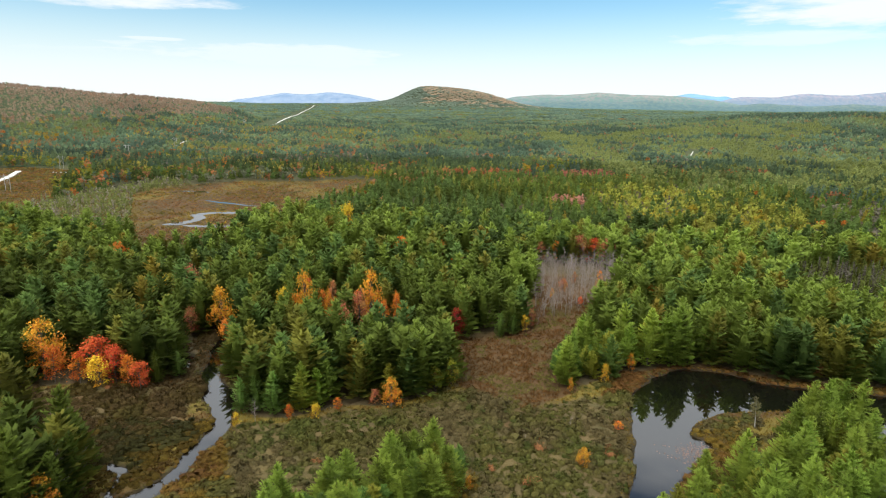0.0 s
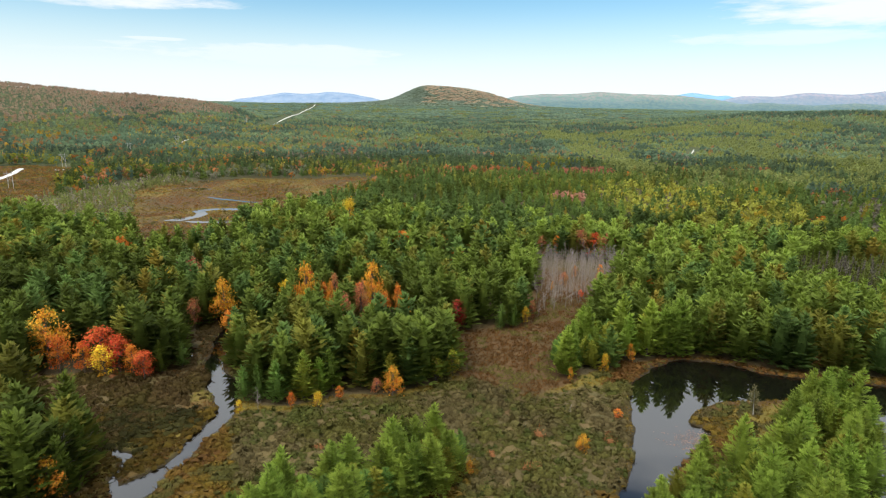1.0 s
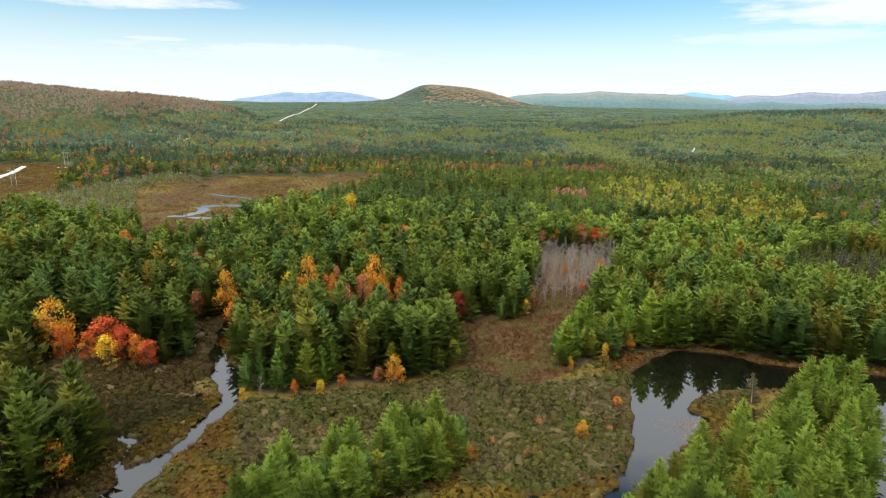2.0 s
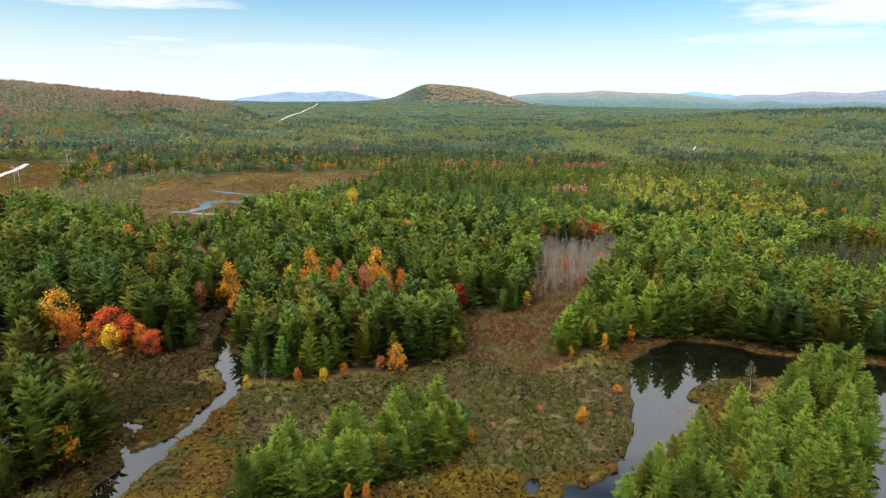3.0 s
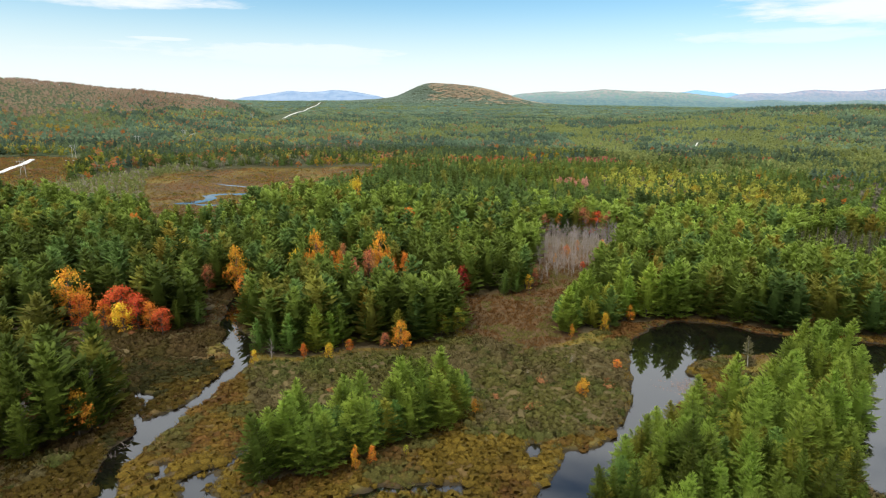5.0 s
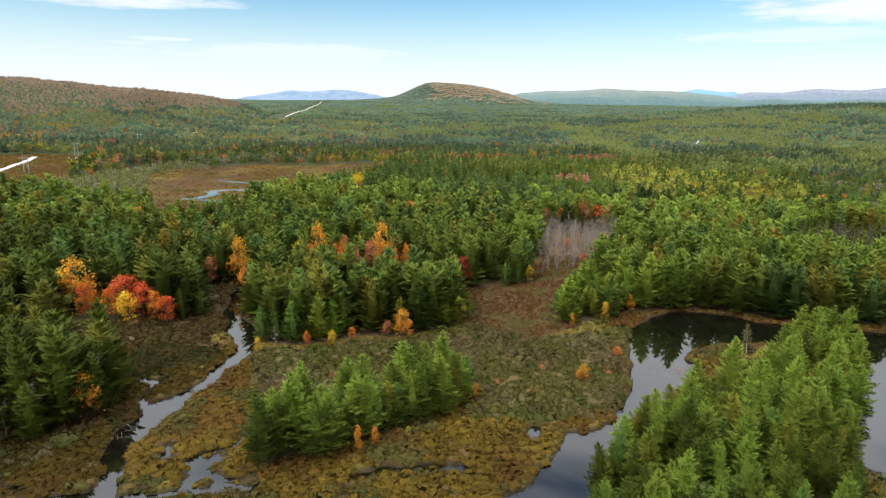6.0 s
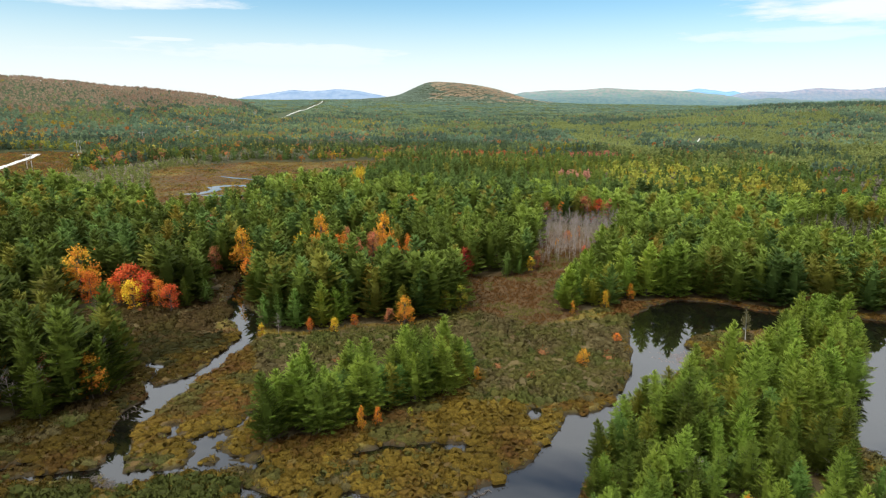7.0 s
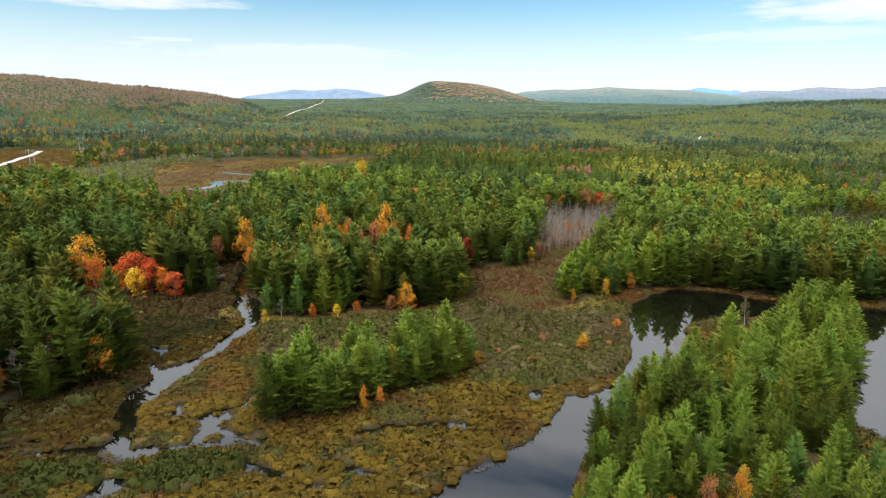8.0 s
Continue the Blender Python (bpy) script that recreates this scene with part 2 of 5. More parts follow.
def hill_material(name, low, high, tint, z0, z1):
    """Far hills: conifers below, faded hardwoods on the tops, in uneven patches, all with haze painted into the colour.
    """
    m, n, l, bsdf = material(name)
    geo = n.new("ShaderNodeNewGeometry")
    sep = n.new("ShaderNodeSeparateXYZ"); l.new(geo.outputs["Position"], sep.inputs[0])
    t = noise_node(n, l, 0.011, 8.0, 0.65, geo.outputs["Position"])
    u = noise_node(n, l, 0.045, 6.0, 0.6, geo.outputs["Position"])
    add = n.new("ShaderNodeMath"); add.operation = "MULTIPLY_ADD"; add.inputs[1].default_value = 1.4 * (z1 - z0)
    l.new(t.outputs["Fac"], add.inputs[0]); l.new(sep.outputs["Z"], add.inputs[2])
    c = mix_node(n, l, range_node(n, l, add.outputs[0], z0 + 0.7 * (z1 - z0), z1 + 0.7 * (z1 - z0)), low, high)
    c = mix_node(n, l, range_node(n, l, u.outputs["Fac"], 0.44, 0.58, 0.0, 0.85), c, tint)
    l.new(c, bsdf.inputs["Base Color"])
    bsdf.inputs["Roughness"].default_value = 0.95
    bump_node(n, l, bsdf, u.outputs["Fac"], 0.6, 6.0)
    return m


# hill and peak colours below all have bluish haze painted in
HAZE_GREEN = hill_material("far_hazy_woods", (0.075, 0.15, 0.165), (0.21, 0.195, 0.18), (0.095, 0.175, 0.15), 80, 165)
HAZE_VIOLET = hill_material("far_hazy_violet_hills", (0.125, 0.20, 0.245), (0.24, 0.225, 0.265), (0.14, 0.19, 0.25), 90, 190)
HAZE_FOOT = hill_material("far_hazy_foothills", (0.065, 0.13, 0.135), (0.12, 0.155, 0.13), (0.055, 0.11, 0.125), 60, 130)
HAZE_BRIGHT = plain_material("far_haze_blue_peak", (0.14, 0.28, 0.42), (0.16, 0.30, 0.44), 0.006)

# ---------------------------------------------------------------- the plan (metres, east and north of the first eye)
STREAM = [(-146, 300), (-120, 262), (-98, 236), (-85, 212), (-82.5, 198), (-80, 188), (-79, 180), (-74, 171.5), (-72, 164), (-66.5, 157.5), (-63.5, 152), (-63, 143), (-65, 135),
          (-65, 129), (-66, 124), (-68, 120), (-73, 115), (-71, 110), (-73, 105), (-72, 99), (-70, 92), (-66, 85), (-67, 81),
          (-62, 77), (-60, 78), (-61, 82), (-62, 85), (-65, 92), (-66, 96), (-66, 102), (-65, 108), (-64, 114), (-64, 120), (-61, 127),
          (-60, 134), (-58, 144), (-59, 152), (-60.5, 158), (-63.5, 167), (-70.5, 175), (-74, 183), (-76, 193), (-78, 198), (-81, 212), (-94, 238), (-116, 265), (-142, 302)]
POOL = [(-66, 81), (-61, 82), (-58, 84), (-59, 87), (-56, 83), (-50, 84), (-53, 93), (-50, 95), (-48, 97), (-46, 96), (-45, 93), (-48, 92), (-45, 89),
        (-39, 87), (-39, 90), (-37, 87), (-37, 84), (-42, 84), (-48, 83), (-55, 80), (-59, 77), (-62, 77)]
LOWER_POOL = [(-61, 73.5), (-56, 72.5), (-56, 70), (-58, 66), (-62, 56), (-66, 40), (-72, 40), (-66, 58), (-61, 68)]
POND = [(57, 173), (52, 161), (49, 146), (45, 132), (43, 125), (41, 121), (38, 118), (36, 114), (32, 109), (28, 108), (24, 108), (23, 104),
        (21, 99), (17, 94), (13, 87), (9, 85), (6, 81), (2, 78), (-1, 75), (-5, 70), (-10, 60), (-14, 40), (10, 40), (16, 62), (20, 74),
        (24, 83), (30, 97), (38, 107), (47, 117), (56, 129), (66, 140), (69, 144), (65, 149), (69, 156), (77, 161), (90, 163), (104, 164),
        (114, 158), (115, 147), (104, 134), (95, 120), (84, 110)]
POND_EAST = [(82, 98), (84.5, 85), (84, 60), (82, 40), (150, 40), (176, 70), (184, 105), (180, 140), (162, 160), (136, 174), (120, 178),
             (105, 180), (100, 182), (94, 188), (87, 190), (80, 191), (75, 190), (66, 184)]
OXBOWS = [((-199, 413), (-190, 416), (-184, 428), (-183, 440), (-192, 452), (-184, 461), (-170, 463), (-152, 461)), ((-184, 412), (-172, 409), (-158, 411), (-150, 415)),
          ((-212, 522), (-198, 512), (-184, 507), (-170, 499), (-160, 497)), ((-262, 562), (-250, 572), (-236, 572), (-226, 566))]
SIDE_POOL = [(-91, 195), (-86, 192), (-84, 183), (-87, 182), (-89, 188)]
CREEKS = [((-73, 115), (-75, 119), (-75, 124), (-76, 127), (-81, 129)), ((-19, 89), (-14, 92), (-7, 93), (2, 93)), ((-79, 79), (-75, 80), (-67, 81)),
          ((-53, 93), (-51, 96), (-46, 100), (-43, 107)), ((-37, 77), (-31, 75)), ((-19, 77), (-15, 76)),
          ((-26, 72), (-23, 72)), ((-58, 94), (-59, 98)), ((17, 106), (18, 109)), ((-80, 84), (-86, 80))]
MARSH = [(-94, 20), (-95, 90), (-93, 97), (-88, 101), (-82, 105), (-79, 112), (-81, 122), (-90, 133), (-104, 140), (-128, 152), (-128, 165), (-119, 169),
         (-105, 172), (-91, 170), (-86, 187), (-88, 215), (-81, 215), (-73, 192), (-59, 158), (-53, 153), (-45, 152), (-30, 160), (-16, 161), (-2, 170),
         (3, 180), (0, 200), (-3, 210), (4, 212), (15, 214), (30, 220), (36, 246)]
MARSH += [(44, 300), (80, 304), (64, 250), (56, 221), (39, 196), (33, 182), (34, 170), (46, 179), (59, 187), (62, 187), (72, 191), (80, 193.5), (89, 192.5),
          (102, 185), (112, 182), (140, 178), (165, 165), (187, 140), (192, 100), (178, 20)]
CLUMP = [(-38, 92), (-32, 94), (-25, 98), (-14, 107), (-3, 115), (4, 123), (0, 129), (-8, 125), (-20, 117), (-33, 108), (-41, 99)]
PENINSULA = [(20, 62), (25, 76), (32, 87), (41, 97), (53, 107), (64, 120), (78, 133), (89, 143), (98, 154), (106, 157), (110, 151), (101, 137), (91, 122),
             (83, 112), (74, 99), (66, 84), (70, 76), (78, 70), (76, 30), (14, 30)]
FAR_BOG = [(-285, 545), (-235, 440), (-180, 330), (-150, 335), (-135, 400), (-112, 480), (-92, 560), (-74, 640), (-96, 690), (-158, 660), (-222, 645), (-258, 608)]
CLEARING = [(-330, 420), (-310, 450), (-437, 714), (-520, 740), (-600, 640), (-470, 480)]
MEADOW = [(-8, 214), (2, 176), (20, 158), (40, 172), (46, 200), (66, 250), (80, 300), (40, 300), (30, 222)]
GREY_STAND = [(35, 234), (61, 243), (76, 268), (100, 312), (72, 326), (46, 320)]
ROAD_WEST = [(-420, 520), (-458, 612), (-474, 650), (-500, 702)]
ROAD_NORTH = [(-493, 1710), (-550, 2066), (-620, 2500), (-720, 3120), (-820, 3740)]
ROAD_MIDDLE = [(-458, 1000), (-470, 1050), (-482, 1100), (-496, 1155)]
ROAD_EAST = [(400, 1036), (416, 1070), (436, 1116)]
POLES = [(-400, 545, 6), (-470, 735, 4), (-478, 905, 2), (-466, 1040, 0), (-483, 1300, 4), (-520, 1560, 6)]
POLE_LINE = [(-400, 545), (-470, 735), (-478, 905), (-466, 1040), (-483, 1300), (-493, 1710), (-620, 2500), (-820, 3740)]
THICKET = [(-345, 420), (-300, 640), (-258, 610), (-285, 545), (-235, 440), (-200, 372), (-260, 372)]
# the bushy part of the marsh, and the sedge fen to the south of it
BUSHY = [(-62, 150), (-52, 132), (-44, 112), (-30, 120), (-12, 130), (2, 134), (8, 126), (4, 112), (14, 112), (24, 112), (36, 117), (46, 132), (50, 150), (56, 172), (40, 168),
         (22, 158), (6, 172), (-10, 160), (-28, 157), (-44, 149)]
HEAD_BUSHY = [(-97, 170), (-94, 190), (-90, 215), (-81, 215), (-70, 190), (-62, 166), (-66, 160), (-76, 166)]
LEFT_BUSHY = [(-84, 128), (-72, 152), (-76, 168), (-92, 169), (-120, 166), (-126, 153), (-104, 141), (-90, 134)]
LOW_BUSHY = [(-92, 92), (-90, 104), (-84, 111), (-80, 112), (-78, 104), (-82, 92), (-86, 84)]
GREEN_EDGE = [(-100, 50), (-92, 72), (-84, 74), (-62, 76), (-50, 80), (-40, 80), (-38, 74), (-50, 70), (-66, 72), (-70, 56), (-80, 40)]
POINT = [(67, 146), (66, 150), (71, 155), (80, 160), (90, 160), (84, 150), (75, 144)]
WATERS = [STREAM, POOL, LOWER_POOL, POND + POND_EAST, SIDE_POOL]


def inside(poly, x, y):
    """Which of the points x, y lie in the polygon."""
    hit = np.zeros(np.shape(x), bool)
    for (ax, ay), (bx, by) in zip(poly, poly[1:] + poly[:1]):
        if ay != by:
            hit ^= ((ay > y) != (by > y)) & (x < (bx - ax) * (y - ay) / (by - ay) + ax)
    return hit


def away(line, x, y, closed=True):
    """The distance of the points from a line of corners."""
    best = np.full(np.shape(x), 1e9)
    for (ax, ay), (bx, by) in zip(line, line[1:] + (line[:1] if closed else line[:0])):
        dx, dy = bx - ax, by - ay
        k = np.clip(((x - ax) * dx + (y - ay) * dy) / (dx * dx + dy * dy), 0, 1)
        best = np.minimum(best, (x - ax - k * dx) ** 2 + (y - ay - k * dy) ** 2)
    return np.sqrt(best)


LATTICE = np.random.RandomState(7).rand(256, 256)


def value_noise(x, y, size, octaves=3):
    """Smooth noise from 0 to 1."""
    total, weight, amount = 0.0, 0.0, 1.0
    for k in range(octaves):
        u, v = np.asarray(x) / size + 17.3 * k, np.asarray(y) / size + 5.7 * k
        i, j = np.floor(u).astype(int), np.floor(v).astype(int)
        a, b = u - i, v - j
        a, b = a * a * (3 - 2 * a), b * b * (3 - 2 * b)
        g = lambda p, q: LATTICE[p % 256, q % 256]
        total = total + amount * ((g(i, j) * (1 - a) + g(i + 1, j) * a) * (1 - b) + (g(i, j + 1) * (1 - a) + g(i + 1, j + 1) * a) * b)
        weight, amount, size = weight + amount, amount * 0.5, size * 0.5
    return total / weight


def step(a, b, v):
    k = np.clip((v - a) / (b - a), 0, 1)
    return k * k * (3 - 2 * k)


def to_water(x, y):
    """Metres to the nearest shore: minus in the water."""
    d = np.full(np.shape(x), 1e9)
    for poly in WATERS:
        near = away(poly, x, y)
        d = np.minimum(d, np.where(inside(poly, x, y), -near, near))
    # sedge islets stand in the pools
    d = np.where(inside(POOL, x, y), d + 7.0 * np.clip(value_noise(x, y + 40, 3.6, 2) - 0.50, 0, 1), d)
    d = np.maximum(d, 1.7 - np.hypot((x + 47) / 1.35, y - 86.6))
    for k, line in enumerate(CREEKS):
        d = np.minimum(d, away(list(line), x, y, False) - (0.85 + 0.2 * (k % 3)))
    return d + 2.2 * (value_noise(x, y, 5.0, 3) - 0.5) * step(-5, 0, d) * step(9, 1, d)


# x, y, height and breadth of the long ridge in the west
RIDGE = [(-2600, 700, 146, 340), (-1600, 950, 128, 340), (-1000, 1370, 101, 340), (-880, 1600, 85, 300), (-800, 1800, 76, 230), (-775, 1930, 58, 170)]


def rise(x, y):
    """The land's height without the marsh's fine shape."""
    d = np.hypot(x, y)
    z = 57.0 * np.clip((d - 900) / 2900, 0, 1.1) + 9.0 * (value_noise(x, y, 420, 3) - 0.5) * step(400, 1200, d)
    z = z + 5.5 * np.exp(-(((x + 40) / 75) ** 2 + ((y - 330) / 85) ** 2)) - 3.0 * np.exp(-(((x - 170) / 110) ** 2 + ((y - 400) / 70) ** 2))
    # the long wooded ridge in the west
    best = np.zeros(np.shape(x))
    for (ax, ay, az, aw), (bx, by, bz, bw) in zip(RIDGE, RIDGE[1:]):
        dx, dy = bx - ax, by - ay
        k = np.clip(((x - ax) * dx + (y - ay) * dy) / (dx * dx + dy * dy), 0, 1)
        far = np.hypot(x - ax - k * dx, y - ay - k * dy)
        best = np.maximum(best, (az + k * (bz - az)) * np.exp(-(far / (aw + k * (bw - aw))) ** 2))
    z = np.maximum(z, best + 0.25 * z)
    # a low rise in the north-east and the round hill in the north
    z = z + 52.0 * np.exp(-(((x - 1150) / 620) ** 2 + ((y - 1650) / 420) ** 2))
    z = z + 74.0 * np.exp(-(((x + 185) / np.where(x < -185, 150, 250)) ** 2 + ((y - 4050) / 330) ** 2))
    z = z + 34.0 * np.exp(-(((x + 185) / 430) ** 2 + ((y - 4000) / 420) ** 2))
    z = z + 70.0 * np.exp(-(((x - 160) / 270) ** 2 + ((y - 4100) / 330) ** 2))
    return z + 5.0 * (value_noise(x, y, 160, 3) - 0.5) * step(900, 1800, d)


def ground_height(x, y, shore=None):
    if shore is None:
        shore = to_water(x, y)
    bank = np.where(shore < 0, np.maximum(-1.1, 0.5 * shore), 0.50 * step(-0.1, 1.1, shore) + 0.04)
    rough = 0.75 * (np.abs(value_noise(x, y, 3.4, 2) - 0.5) ** 0.7 - 0.2) * step(0.4, 2.5, shore) + 0.9 * (value_noise(x, y, 14, 2) - 0.35) * step(3, 14, shore)
    flat = inside(FAR_BOG, x, y) * step(0, 14, away(FAR_BOG, x, y))
    return (bank + rough + rise(x, y) * step(4, 60, shore)) * (1 - flat) + 0.45 * flat


def wooded(x, y):
    """Where the wood stands, with uneven edges."""
    grow = np.where(np.hypot(x, y) > 340, 34.0, 3.0)
    u, v = x + grow * (value_noise(x + 60, y, 22, 2) - 0.5), y + grow * (value_noise(x, y + 90, 22, 2) - 0.5)
    open_land = inside(MARSH, u, v) | inside(FAR_BOG, u, v) | inside(CLEARING, u, v) | inside(THICKET, u, v) | inside(GREY_STAND, u, v)
    open_land |= (away(POLE_LINE, x, y, False) < np.where(y > 1600, 30, 8)) | (away(ROAD_EAST, x, y, False) < 10)
    return (~open_land) | inside(CLUMP, x, y) | inside(PENINSULA, x, y)


# ---------------------------------------------------------------- building helpers


def soup(name, tris, colours=None, normals=None):
    """A mesh of loose triangles, with a colour for each, and soft normals where given."""
    k = len(tris)
    mesh = bpy.data.meshes.new(name)
    mesh.vertices.add(3 * k)
    mesh.vertices.foreach_set("co", np.ascontiguousarray(tris, np.float32).ravel())
    mesh.loops.add(3 * k)
    mesh.loops.foreach_set("vertex_index", np.arange(3 * k, dtype=np.int32))
    mesh.polygons.add(k)
    mesh.polygons.foreach_set("loop_start", np.arange(0, 3 * k, 3, dtype=np.int32))
    if colours is not None:
        a = mesh.attributes.new("leaf", "FLOAT_COLOR", "FACE")
        rgba = np.ones((k, 4), np.float32)
        rgba[:, :3] = colours
        a.data.foreach_set("color", rgba.ravel())
    mesh.update(calc_edges=True)
    if normals is not None:
        mesh.polygons.foreach_set("use_smooth", np.ones(k, bool))
        mesh.normals_split_custom_set(np.ascontiguousarray(normals, np.float32).reshape(-1, 3))
    return mesh


def dress(tris, centre, flat=0.55, keep=0.35, lift=0.28):
    """Turns each triangle to face out of its crown, and gives the soft normals of the rounded crown."""
    tris = np.array(tris, float)
    out = (tris - np.array((0, 0, centre))) * (1, 1, flat)
    out[..., 2] += lift * np.linalg.norm(out[..., :2], axis=-1)
    out /= np.linalg.norm(out, axis=-1, keepdims=True) + 1e-9
    face = np.cross(tris[:, 1] - tris[:, 0], tris[:, 2] - tris[:, 0])
    face /= np.linalg.norm(face, axis=1, keepdims=True) + 1e-9
    wrong = (face * out.mean(1)).sum(1) < 0
    tris[wrong] = tris[wrong][:, ::-1]
    out[wrong] = out[wrong][:, ::-1]
    face[wrong] *= -1
    soft = (1 - keep) * out + keep * face[:, None, :]
    return tris, soft / (np.linalg.norm(soft, axis=-1, keepdims=True) + 1e-9)


def thing(name, spot, label, category, group=""):
    """A thing: an Empty at its base."""
    ob = new(name)
    ob.empty_display_size = 0.5
    ob.matrix_basis = spot
    return tagged(ob, label, category, group)


def part(name, mesh, mat, parent, label=""):
    ob = new(name, mesh)
    if not mesh.materials:
        mesh.materials.append(mat)
    ob.parent = parent
    return tagged(ob, label)


def stick(a, b, ra, rb, sides=5):
    """The triangles of a tapered stick from a to b."""
    a, b = np.array(a, float), np.array(b, float)
    way = (b - a) / (np.linalg.norm(b - a) + 1e-9)
    side = np.cross(way, (0, 0, 1) if abs(way[2]) < 0.9 else (1, 0, 0))
    side /= np.linalg.norm(side)
    up = np.cross(way, side)
    ang = np.arange(sides) * 2 * np.pi / sides
    ring = np.cos(ang)[:, None] * side + np.sin(ang)[:, None] * up
    lo, hi = a + ra * ring, b + rb * ring
    out = []
    for i in range(sides):
        j = (i + 1) % sides
        out += [(lo[i], lo[j], hi[j]), (lo[i], hi[j], hi[i])]
    return out


def pine(rng, tall, whorls, arms, tufts, base=0.08, wide=0.24, size=0.8, blade=0.30, point=0.78, ragged=0.30, core=0.40, double=True, core_tone=1.0):
    """A white pine: stick triangles of trunk and limbs, and needle tufts laid out on flat, upturned boughs in whorls, with a shade for each."""
    wood = stick((0, 0, 0), (0, 0, tall * 0.55), 0.015 * tall, 0.010 * tall, 6) + stick((0, 0, tall * 0.55), (0, 0, tall * 0.98), 0.010 * tall, 0.002 * tall, 5)
    tris, shade = [], []
    up = np.array((0, 0, 1.0))
    sway = rng.rand() * 6.283
    for w in range(whorls):
        f = (w + 0.5) / whorls
        reach = wide * tall * (0.96 * (1 - f) ** point + 0.04) * (0.84 + 0.16 * min(1.0, f / 0.2)) * (0.9 + 0.2 * rng.rand())
        count = arms if f < 0.8 else max(3, arms - 1)
        turn = rng.rand() * 6.283
        for k in range(count):
            az = turn + (k + 0.6 * (rng.rand() - 0.5)) * 6.283 / count
            h = tall * (base + (0.95 - base) * (f + (0.40 * (rng.rand() - 0.5) + 0.25 * math.sin(az + sway)) / whorls))
            length = reach * (1 - ragged + 1.5 * ragged * rng.rand()) * (0.45 if rng.rand() < 0.07 and f < 0.75 else 1.0)
            lift = radians(5 + 40 * f * f + 7 * rng.normal())
            out, side = np.array((math.cos(az), math.sin(az), 0.0)), np.array((-math.sin(az), math.cos(az), 0.0))
            axis = out * math.cos(lift) + up * math.sin(lift)
            if double and length > 1.8 and rng.rand() < 0.5:
                wood += stick(up * h, up * h + 0.75 * length * axis, 0.05, 0.015, 3)
            n = max(2, int(round(tufts * (0.45 + 0.55 * min(1.0, length / (0.8 * wide * tall))))))
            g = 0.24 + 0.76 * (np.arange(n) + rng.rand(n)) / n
            s = 2 * rng.rand(n) - 1
            spread = 0.40 * length * np.sin(np.pi * 0.94 * g ** 0.9)
            spot = up * h + np.outer(length * g, axis) + np.outer(s * spread, side) + np.outer(length * (0.16 * g * g - 0.05 * np.abs(s)), up)
            for layer in range(2 if double else 1):
                ang = 0.9 * s + 0.8 * (rng.rand(n) - 0.5)
                rear = (0.30 + 0.75 * rng.rand(n)) if layer else (0.02 + 0.34 * rng.rand(n))
                way = np.outer(np.cos(ang), axis) + np.outer(np.sin(ang), side) + np.outer(rear, up)
                flat = np.cross(way, up)
                flat = flat / (np.linalg.norm(flat, axis=1, keepdims=True) + 1e-9) + np.outer(1.1 * (rng.rand(n) - 0.5), up)
                sz = (size * (0.65 + 0.7 * rng.rand(n)) * (0.62 + 0.13 * length) * (0.75 if layer else 1.0))[:, None]
                tris.append(np.stack([spot - sz * (0.4 * way + blade * flat), spot - sz * (0.4 * way - blade * flat), spot + 0.8 * sz * way], 1))
                # tips lighter as new growth; inner tufts darkened as painted crown shade
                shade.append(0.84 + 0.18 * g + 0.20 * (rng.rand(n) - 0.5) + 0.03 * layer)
    # an inner cone, added to stop light and sight through the crown
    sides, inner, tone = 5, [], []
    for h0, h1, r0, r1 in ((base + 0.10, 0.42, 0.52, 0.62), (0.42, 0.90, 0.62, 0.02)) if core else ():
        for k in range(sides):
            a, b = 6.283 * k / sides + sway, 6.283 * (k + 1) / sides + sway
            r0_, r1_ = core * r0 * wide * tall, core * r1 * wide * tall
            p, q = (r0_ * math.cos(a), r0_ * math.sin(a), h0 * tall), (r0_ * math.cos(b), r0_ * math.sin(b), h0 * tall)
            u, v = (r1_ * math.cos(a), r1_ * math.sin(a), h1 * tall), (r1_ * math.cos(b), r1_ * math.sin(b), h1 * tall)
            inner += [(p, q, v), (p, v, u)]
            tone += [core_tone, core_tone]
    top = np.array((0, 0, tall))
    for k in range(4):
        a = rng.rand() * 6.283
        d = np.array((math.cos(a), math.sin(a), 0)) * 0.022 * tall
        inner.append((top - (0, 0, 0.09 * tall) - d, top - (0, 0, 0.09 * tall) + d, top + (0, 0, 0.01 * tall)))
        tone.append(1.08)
    return np.array(wood), np.concatenate(tris + [np.array(inner, float)]), np.concatenate(shade + [np.array(tone)])


